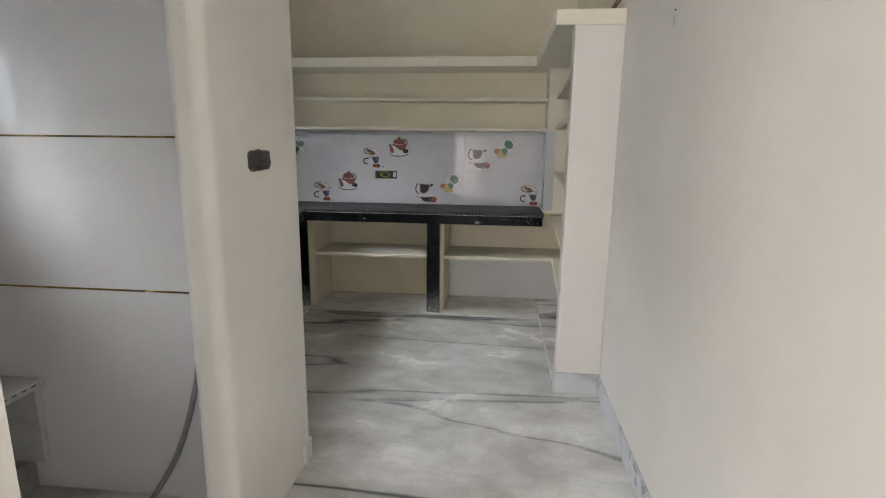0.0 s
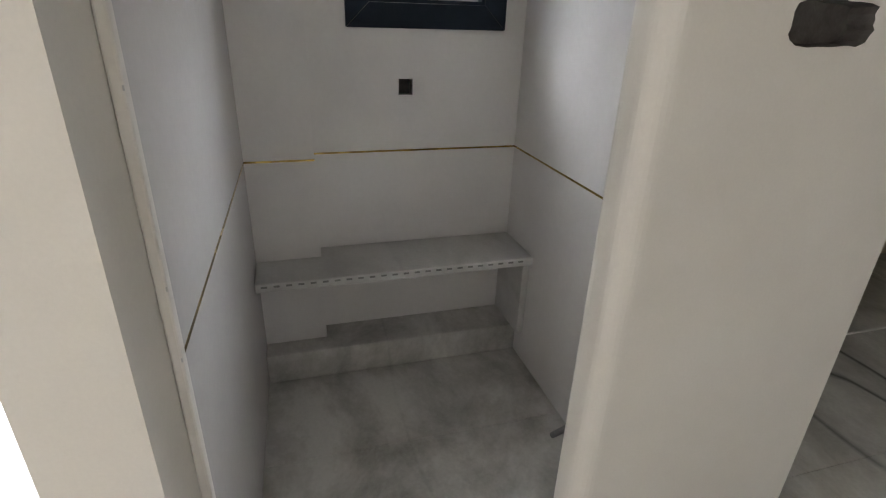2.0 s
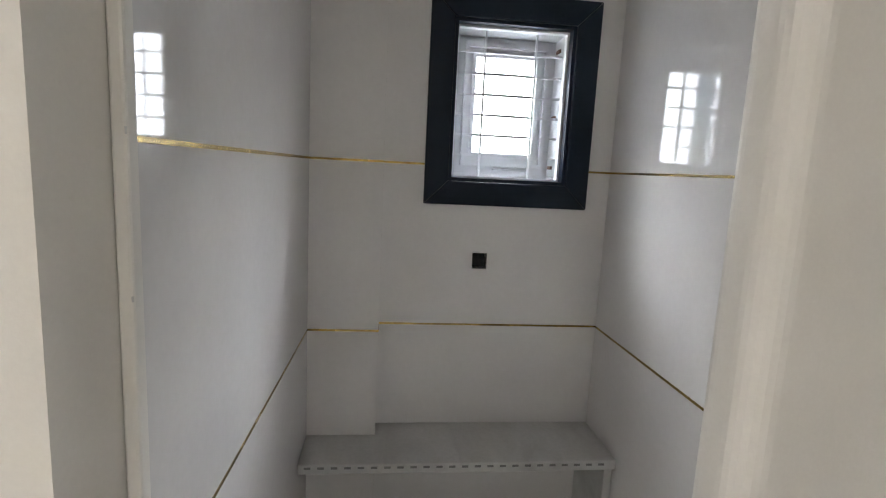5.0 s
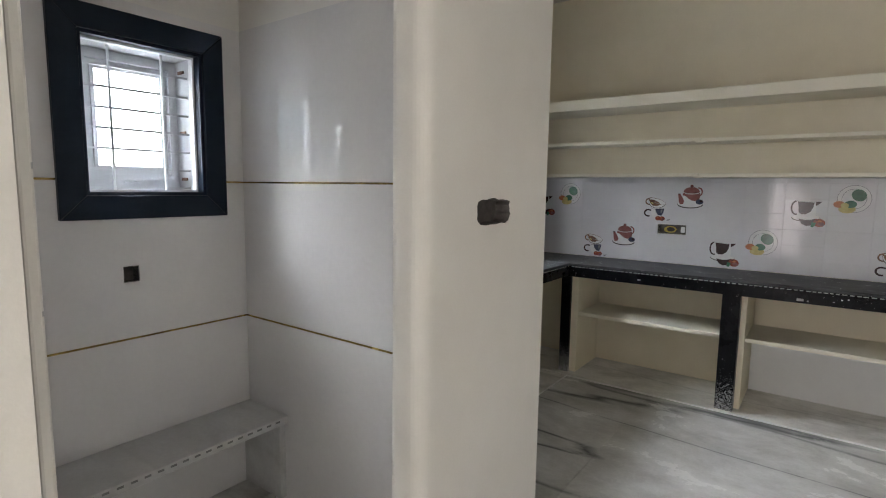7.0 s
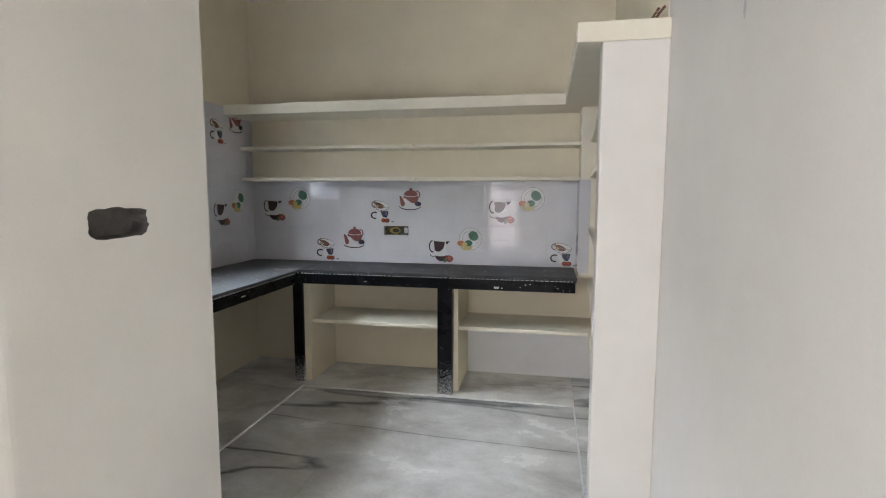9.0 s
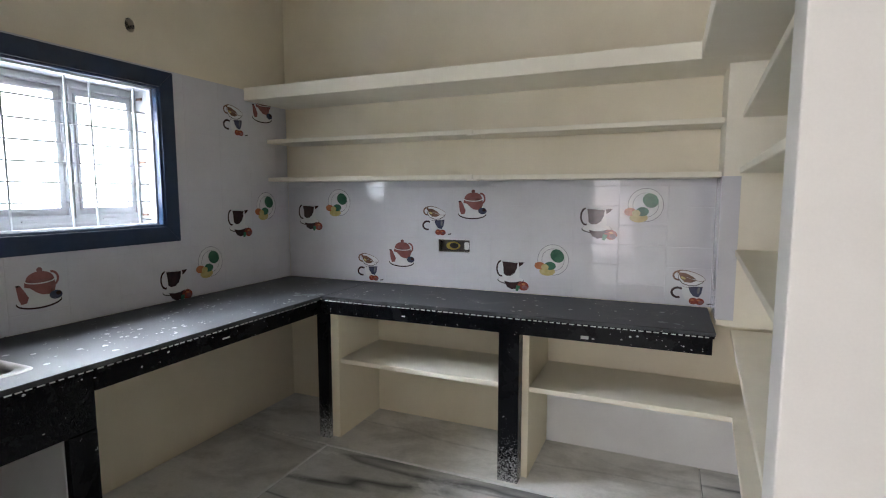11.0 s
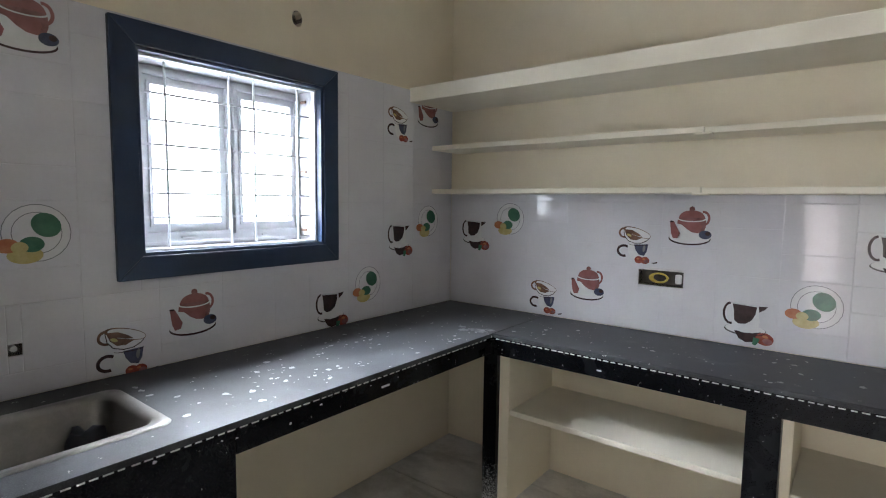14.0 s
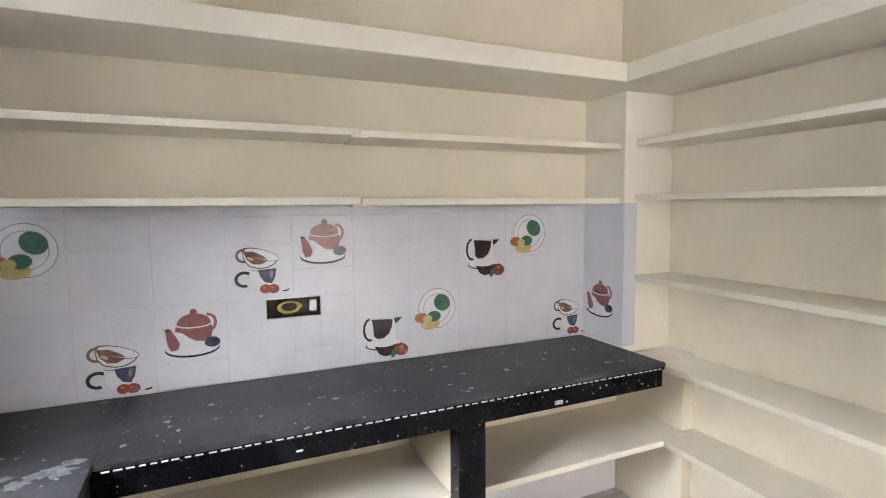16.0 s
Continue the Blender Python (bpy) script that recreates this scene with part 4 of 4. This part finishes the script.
# ---------------------------------------------------------------- printed motifs, in a square one unit wide
class Art:
    """Flat printed shapes, each a hair above the one before."""

    def __init__(self):
        self.bm, self.h = bmesh.new(), 0.0

    def fill(self, pts, ink):
        self.h += 0.00012
        f = self.bm.faces.new([self.bm.verts.new((x, y, self.h)) for x, y in pts])
        f.material_index = INKS.index(ink)
        if f.calc_area() and f.normal.z < 0:
            f.normal_flip()

    def oval(self, cx, cy, rx, ry, ink, a0=0, a1=360, turn=0, n=24):
        full = abs(a1 - a0) >= 360
        t = radians(turn)
        pts = []
        for k in range(n if full else n + 1):
            a = radians(a0 + (a1 - a0) * k / n)
            x, y = rx * math.cos(a), ry * math.sin(a)
            pts.append((cx + x * math.cos(t) - y * math.sin(t), cy + x * math.sin(t) + y * math.cos(t)))
        self.fill(pts, ink)

    def stroke(self, cx, cy, rx, ry, w, ink, a0=0, a1=360, n=22):
        self.h += 0.00012
        rows = []
        for k in range(n + 1):
            a = radians(a0 + (a1 - a0) * k / n)
            c, s = math.cos(a), math.sin(a)
            rows.append((self.bm.verts.new((cx + rx * c, cy + ry * s, self.h)), self.bm.verts.new((cx + (rx - w) * c, cy + (ry - w) * s, self.h))))
        for (a, b), (c, d) in zip(rows, rows[1:]):
            self.bm.faces.new((a, c, d, b)).material_index = INKS.index(ink)

    def mesh(self, name, size):
        bmesh.ops.scale(self.bm, vec=(size, size, 1), verts=self.bm.verts[:])
        self.bm.normal_update()
        for f in self.bm.faces:
            if f.normal.z < 0:
                f.normal_flip()
        me = bpy.data.meshes.new(name)
        self.bm.to_mesh(me)
        self.bm.free()
        for k in INKS:
            me.materials.append(INK[k])
        return me


def art_pot():
    a = Art()
    a.oval(0.0, -0.31, 0.49, 0.16, "dark")
    a.oval(0.0, -0.285, 0.475, 0.15, "white")
    a.stroke(0.30, 0.20, 0.16, 0.19, 0.055, "salmon", -75, 100)
    a.oval(0.04, -0.12, 0.34, 0.30, "white")
    a.fill([(-0.30, 0.06), (-0.28, 0.2), (0.36, 0.2), (0.37, 0.0), (0.33, -0.13), (0.2, -0.17), (0.06, -0.15), (-0.06, -0.08), (-0.18, 0.03)], "salmon")
    a.fill([(0.2, 0.19), (0.36, 0.2), (0.37, 0.0), (0.33, -0.13), (0.24, -0.155), (0.28, 0.0)], "maroon")
    a.oval(0.04, 0.19, 0.33, 0.085, "pale")
    a.oval(0.04, 0.205, 0.31, 0.075, "maroon")
    a.oval(0.04, 0.21, 0.30, 0.19, "salmon", 0, 180)
    a.oval(0.04, 0.43, 0.065, 0.065, "maroon")
    a.stroke(0.04, 0.19, 0.335, 0.085, 0.022, "white", 180, 360)
    a.fill([(-0.47, 0.11), (-0.38, 0.12), (-0.30, -0.02), (-0.22, -0.18), (-0.26, -0.30), (-0.38, -0.32), (-0.43, -0.2)], "salmon")
    a.oval(-0.43, 0.11, 0.05, 0.02, "dark")
    a.oval(0.36, -0.20, 0.145, 0.105, "blue")
    a.oval(0.42, -0.17, 0.06, 0.05, "dark")
    a.stroke(0.0, -0.31, 0.49, 0.165, 0.03, "dark", 185, 355)
    return a.mesh("motif", 0.180)


def art_cup():
    a = Art()
    a.stroke(-0.27, 0.29, 0.14, 0.13, 0.045, "brown", 60, 300)
    a.fill([(-0.30, 0.40), (0.33, 0.20), (0.27, 0.12), (0.14, 0.05), (-0.02, 0.04), (-0.18, 0.09), (-0.27, 0.2)], "dark")
    a.fill([(-0.29, 0.40), (0.32, 0.205), (0.255, 0.13), (0.13, 0.066), (-0.02, 0.057), (-0.17, 0.105), (-0.255, 0.21)], "white")
    a.oval(0.02, 0.305, 0.335, 0.10, "brown", turn=-17)
    a.oval(0.04, 0.30, 0.305, 0.085, "white", turn=-17)
    a.fill([(-0.25, 0.37), (-0.1, 0.36), (0.06, 0.28), (0.14, 0.21), (0.02, 0.225), (-0.12, 0.27), (-0.22, 0.31)], "brown")
    a.fill([(-0.27, 0.35), (-0.14, 0.27), (0.04, 0.215), (0.16, 0.19), (0.02, 0.12), (-0.12, 0.13), (-0.22, 0.22)], "brown")
    a.oval(-0.16, 0.235, 0.06, 0.028, "yellow", turn=-25)
    a.stroke(-0.27, -0.14, 0.17, 0.15, 0.055, "dark", 50, 290)
    a.fill([(-0.18, 0.03), (0.29, 0.04), (0.26, -0.15), (0.16, -0.30), (0.02, -0.36), (-0.10, -0.30), (-0.17, -0.16)], "white")
    a.fill([(-0.03, 0.02), (0.29, 0.04), (0.265, -0.13), (0.2, -0.24), (0.08, -0.21), (0.0, -0.1)], "blue")
    a.oval(0.20, -0.06, 0.03, 0.09, "grey", turn=-8)
    a.stroke(0.06, 0.03, 0.235, 0.035, 0.012, "dark", 180, 360)
    a.oval(0.09, -0.335, 0.10, 0.085, "red")
    a.oval(0.23, -0.34, 0.105, 0.085, "red")
    a.oval(0.26, -0.36, 0.06, 0.045, "maroon")
    a.oval(0.07, -0.31, 0.035, 0.02, "orange")
    a.oval(0.205, -0.31, 0.035, 0.02, "orange")
    a.fill([(0.38, -0.385), (0.52, -0.355), (0.5, -0.39), (0.42, -0.405)], "dark")
    return a.mesh("motif", 0.203)


def art_jug():
    a = Art()
    a.oval(0.02, -0.11, 0.37, 0.11, "grey")
    a.oval(0.02, -0.10, 0.355, 0.10, "white")
    a.fill([(-0.17, -0.14), (0.0, -0.17), (0.16, -0.16), (0.30, -0.12), (0.27, -0.26), (0.18, -0.34), (0.04, -0.36), (-0.08, -0.30)], "dark")
    a.stroke(-0.25, 0.2, 0.145, 0.23, 0.045, "dark", 65, 285)
    a.fill([(-0.26, 0.41), (0.30, 0.38), (0.24, 0.28), (0.27, 0.08), (0.25, -0.06), (0.16, -0.14), (0.0, -0.16), (-0.14, -0.12), (-0.22, 0.0), (-0.19, 0.2)], "white")
    a.fill([(-0.22, 0.40), (0.21, 0.37), (0.19, 0.22), (0.13, 0.09), (0.02, 0.01), (-0.10, 0.0), (-0.18, 0.06), (-0.19, 0.24)], "dark")
    a.fill([(-0.27, 0.43), (0.31, 0.405), (0.29, 0.375), (-0.23, 0.395)], "pale")
    a.fill([(0.24, 0.39), (0.40, 0.40), (0.34, 0.33), (0.25, 0.27)], "dark")
    a.oval(0.37, -0.25, 0.155, 0.125, "red", turn=-10)
    a.oval(0.42, -0.29, 0.085, 0.06, "maroon", turn=-10)
    a.oval(0.38, -0.20, 0.055, 0.028, "orange", turn=-10)
    a.stroke(0.02, -0.11, 0.375, 0.12, 0.018, "dark", 180, 345)
    a.fill([(0.18, -0.24), (0.29, -0.25), (0.27, -0.33), (0.22, -0.40), (0.16, -0.38)], "green")
    return a.mesh("motif", 0.212)


def art_plate():
    a = Art()
    a.oval(0.05, 0.03, 0.41, 0.41, "pale")
    a.oval(0.05, 0.03, 0.395, 0.395, "white")
    a.stroke(0.05, 0.03, 0.30, 0.30, 0.010, "grey")
    a.stroke(0.05, 0.03, 0.412, 0.412, 0.010, "grey")
    a.oval(0.16, 0.14, 0.19, 0.165, "green", turn=-40)
    a.oval(-0.10, -0.28, 0.21, 0.12, "yellow")
    a.oval(-0.30, -0.14, 0.14, 0.10, "orange")
    a.oval(-0.02, -0.13, 0.15, 0.11, "green")
    a.oval(-0.16, -0.17, 0.10, 0.08, "yellow")
    return a.mesh("motif", 0.212)


MOTIF = {"pot": art_pot(), "cup": art_cup(), "jug": art_jug(), "plate": art_plate()}

# ---------------------------------------------------------------- kitchen wall tiles
TW, TH = 0.472, 0.31      # one tile: two columns of raised fields
COL = TW / 2
LO, HI = 0.105, 0.205     # heights of the field splits in the second and first column


def field(bm, u0, u1, v0, v1):
    """A cushioned field of a tile: flat top, sloping edges."""
    if u1 - u0 < 0.012 or v1 - v0 < 0.012:
        return
    i = 0.0022
    lo = [bm.verts.new(c) for c in ((u0, v0, 0), (u1, v0, 0), (u1, v1, 0), (u0, v1, 0))]
    up = [bm.verts.new(c) for c in ((u0 + i, v0 + i, 0.0011), (u1 - i, v0 + i, 0.0011), (u1 - i, v1 - i, 0.0011), (u0 + i, v1 - i, 0.0011))]
    bm.faces.new(up)
    for k in range(4):
        bm.faces.new((lo[k], lo[(k + 1) % 4], up[(k + 1) % 4], up[k]))


def minus(rects, hole):
    out = []
    a, b, c, d = hole
    for (u0, u1, v0, v1) in rects:
        if b <= u0 or a >= u1 or d <= v0 or c >= v1:
            out.append((u0, u1, v0, v1))
            continue
        if a > u0: out.append((u0, a, v0, v1))
        if b < u1: out.append((b, u1, v0, v1))
        m0, m1 = max(u0, a), min(u1, b)
        if c > v0: out.append((m0, m1, v0, c))
        if d < v1: out.append((m0, m1, d, v1))
    return out


def tile_wall(parent, m, u_start, u_lo, u_hi, v_start, v_lo, v_hi, holes, pictures):
    """Lay tiles on a wall plane; pictures: {(column, row): (left motif, right motif)}."""
    shared = {}
    k = math.floor((u_lo - u_start) / TW + 1e-6)
    while u_start + k * TW < u_hi - 1e-4:
        r = 0
        while v_start + r * TH < v_hi - 1e-4:
            u, v = u_start + k * TW, v_start + r * TH
            rects = [(0, COL, 0, HI), (0, COL, HI, TH), (COL, TW, 0, LO), (COL, TW, LO, TH)]
            rects = [(max(a, u_lo - u), min(b, u_hi - u), max(c, v_lo - v), min(d, v_hi - v)) for a, b, c, d in rects]
            rects = [q for q in rects if q[1] > q[0] and q[3] > q[2]]
            for h in holes:
                rects = minus(rects, (h[0] - u, h[1] - u, h[2] - v, h[3] - v))
            if rects:
                key = tuple(round(c, 4) for q in rects for c in q)
                if key not in shared:
                    bm = bmesh.new()
                    for q in rects:
                        field(bm, *q)
                    shared[key] = mesh_of("tile", bm, TILE)
                t = piece("tile", shared[key], parent, m @ Matrix.Translation((u, v, 0)))
                for (pic, cu, cv) in zip(pictures.get((k, r), ()), (COL * 0.5, COL * 1.5), (0.105, 0.205)):
                    if pic and u_lo < u + cu < u_hi and v + cv < v_hi:
                        piece("motif", MOTIF[pic], t, Matrix.Translation((cu, cv, 0.0015)))
            r += 1
        k += 1


A, B = ("jug", "plate"), ("cup", "pot")
ON_BACK = Matrix(((1, 0, 0, 0), (0, 0, -1, BACK), (0, 1, 0, 0), (0, 0, 0, 1)))
ON_LEFT = Matrix(((0, 0, 1, LEFT), (1, 0, 0, 0), (0, 1, 0, 0), (0, 0, 0, 1)))
tiles_back = structure("tiles_back", wall_bm("y", BACK + 0.0005, BACK + 0.0075, LEFT, 0.86, CT + 0.001, 1.511, [SOCKET]), GROUT, "white glazed tiles printed with cups and fruit", "tiles")
tile_wall(tiles_back, ON_BACK, -0.302, LEFT + 0.002, 0.855, 0.853, CT + 0.001, 1.511, [SOCKET],
          {(-3, 1): A, (-2, 0): B, (-1, 1): B, (0, 0): A, (1, 1): A, (2, 0): B})
tiles_left = structure("tiles_left", wall_bm("x", LEFT - 0.0075, LEFT - 0.0005, PART_Y + 0.03, BACK - 0.001, CT + 0.001, 2.065, [W2, *TAPS]), GROUT, "white glazed tiles printed with cups, jugs and fruit", "tiles")
tile_wall(tiles_left, ON_LEFT, 2.805, PART_Y + 0.03, 4.165, 0.833, CT + 0.001, 2.065, [W2, *TAPS], {(0, 3): B, (0, 1): A, (1, 0): B})
tile_wall(tiles_left, ON_LEFT, 4.165, 4.165, BACK - 0.003, 0.833, CT + 0.001, 2.065, [W2, *TAPS], {(0, 0): A, (1, 1): A, (1, 3): B})


# ---------------------------------------------------------------- alcove wall tiles and gold strips
def plain_tiles(name, m, us, vs, holes, label):
    """Large plain tiles with hairline joints and gold strips along the upper joints."""
    root = tagged(new(name), label, "tiles", kind="structure")
    for a, b in zip(us, us[1:]):
        for c, d in zip(vs, vs[1:]):
            bm = bmesh.new()
            for (u0, u1, v0, v1) in minus_all([(a + 0.0006, b - 0.0006, c + 0.0015, d - 0.0015)], holes):
                bm_box(u0, u1, v0, v1, -0.0075, 0.0, bm)
            piece("tile", mesh_of("tile", bm, WASH_TILE), root, m)
    for v in vs[1:-1]:
        segs = minus_all([(us[0], us[-1], v - 0.0035, v + 0.0035)], holes)
        for (u0, u1, v0, v1) in segs:
            piece("gold_strip", mesh_of("gold_strip", bm_box(u0, u1, v0, v1, -0.006, 0.0012), GOLD), root, m)
    return root


def minus_all(rects, holes):
    for h in holes:
        rects = minus(rects, h)
    return rects


VS = [0.0, 0.858, 1.419, 2.02]
W1_OUT = (W1[0] - 0.02, W1[1] + 0.02, W1[2] - 0.02, W1[3] + 0.02)
plain_tiles("tiles_window_wall", Matrix(((0, 0, 1, WASH_X), (1, 0, 0, 0), (0, 1, 0, 0), (0, 0, 0, 1))), [1.485, WASH_Y1], VS, [W1_OUT, SWITCH], "pale marble-look tiles with gold strips round the window")
plain_tiles("tiles_partition", Matrix(((1, 0, 0, 0), (0, 0, -1, WASH_Y1), (0, 1, 0, 0), (0, 0, 0, 1))), [WASH_X, -0.452], VS, [], "pale glossy marble-look tiles with gold strips")
SIDE = math.atan2(WASH_Y0 + 0.003 - 1.2285, 1.188)     # the side wall stands slightly askew
plain_tiles("tiles_alcove_side", Matrix(((-math.cos(SIDE), 0, math.sin(SIDE), -0.362), (math.sin(SIDE), 0, math.cos(SIDE), 1.2285), (0, 1, 0, 0), (0, 0, 0, 1))), [0.0, 1.19], VS, [], "pale glossy marble-look tiles with gold strips")
structure("pilaster", bm_box(WASH_X - 0.007, -1.4675, WASH_Y0 - 0.011, 1.479, 0, CEIL), PLASTER, "plastered pilaster in the alcove corner", "pilaster")
plain_tiles("tiles_pilaster_front", Matrix(((0, 0, 1, -1.46), (1, 0, 0, 0), (0, 1, 0, 0), (0, 0, 0, 1))), [WASH_Y0, 1.4865], VS, [], "pale marble-look tiles with gold strip on the pilaster")
plain_tiles("tiles_pilaster_side", Matrix(((-1, 0, 0, 0), (0, 0, 1, 1.4865), (0, 1, 0, 0), (0, 0, 0, 1))), [1.4605, -WASH_X], VS, [], "pale marble-look tiles on the pilaster side")

# the pot print that wraps round onto the corner pier
piece("motif", MOTIF["pot"], niche_tile, Matrix(((0, 0, -1, 0.8545), (-1, 0, 0, 5.105), (0, 1, 0, 1.058), (0, 0, 0, 1))))

# scuff and nail on the passage wall
rnd = random.Random(5)
bm = bmesh.new()
ring = []
for k in range(14):
    a = 2 * math.pi * k / 14
    ring.append(bm.verts.new((RIGHT - 0.0012, 2.612 + 0.011 * math.cos(a) * rnd.uniform(0.7, 1.1), 1.842 + 0.026 * math.sin(a) * rnd.uniform(0.75, 1.1))))
bm.faces.new(ring)
part("scuff", bm, SCUFF, wall_right, "grey scuff on the paint")
bm = bmesh.new()
bmesh.ops.create_cone(bm, cap_ends=True, segments=10, radius1=0.003, radius2=0.002, depth=0.008, matrix=pose(RIGHT - 0.002, 2.602, 1.881, 0, 90, 0))
part("nail", bm, RUST, wall_right, "rusty nail head")

# chips of old mortar along the plaster lip
for k in range(6):
    z = 0.55 + 0.23 * k + rnd.uniform(-0.08, 0.08)
    part("chip", bm_box(-0.3375, -0.3365, 1.2288, 1.2312, z, z + rnd.uniform(0.003, 0.008), None, 0.0003), SCUFF, lip)

# dry limewash smear at the inner corner of the counter
bm = bmesh.new()
for cx, cy, r in ((-1.20, 4.70, 0.05), (-1.26, 4.66, 0.035), (-1.165, 4.74, 0.028), (-1.30, 4.71, 0.022), (0.64, 4.80, 0.026), (0.70, 4.79, 0.018)):
    rim = [(cx + r * rnd.uniform(0.55, 1.25) * math.cos(2 * math.pi * k / 18), cy + 0.7 * r * rnd.uniform(0.55, 1.25) * math.sin(2 * math.pi * k / 18)) for k in range(18)]
    lo = [bm.verts.new((x, y, CT + 0.0001)) for x, y in rim]
    hi = [bm.verts.new((cx + (x - cx) * 0.8, cy + (y - cy) * 0.8, CT + 0.0011)) for x, y in rim]
    bm.faces.new(hi)
    for k in range(18):
        bm.faces.new((lo[k], lo[(k + 1) % 18], hi[(k + 1) % 18], hi[k]))
tagged(part("limewash_smear", bm, SMEAR, counter, "dry grey limewash smears"), kind="stuff")

# paving slabs of the side passage
slab_mesh = mesh_of("paving_slab", bm_box(-0.297, 0.297, -0.297, 0.297, -0.004, 0.0045, None, 0.002), OUT_FLOOR)
for i in range(3):
    for j in range(8):
        piece("paving_slab", slab_mesh, side_passage, Matrix.Translation((-0.735 - 0.6 * i, 0.755 - 0.6 * j, -0.0145)))
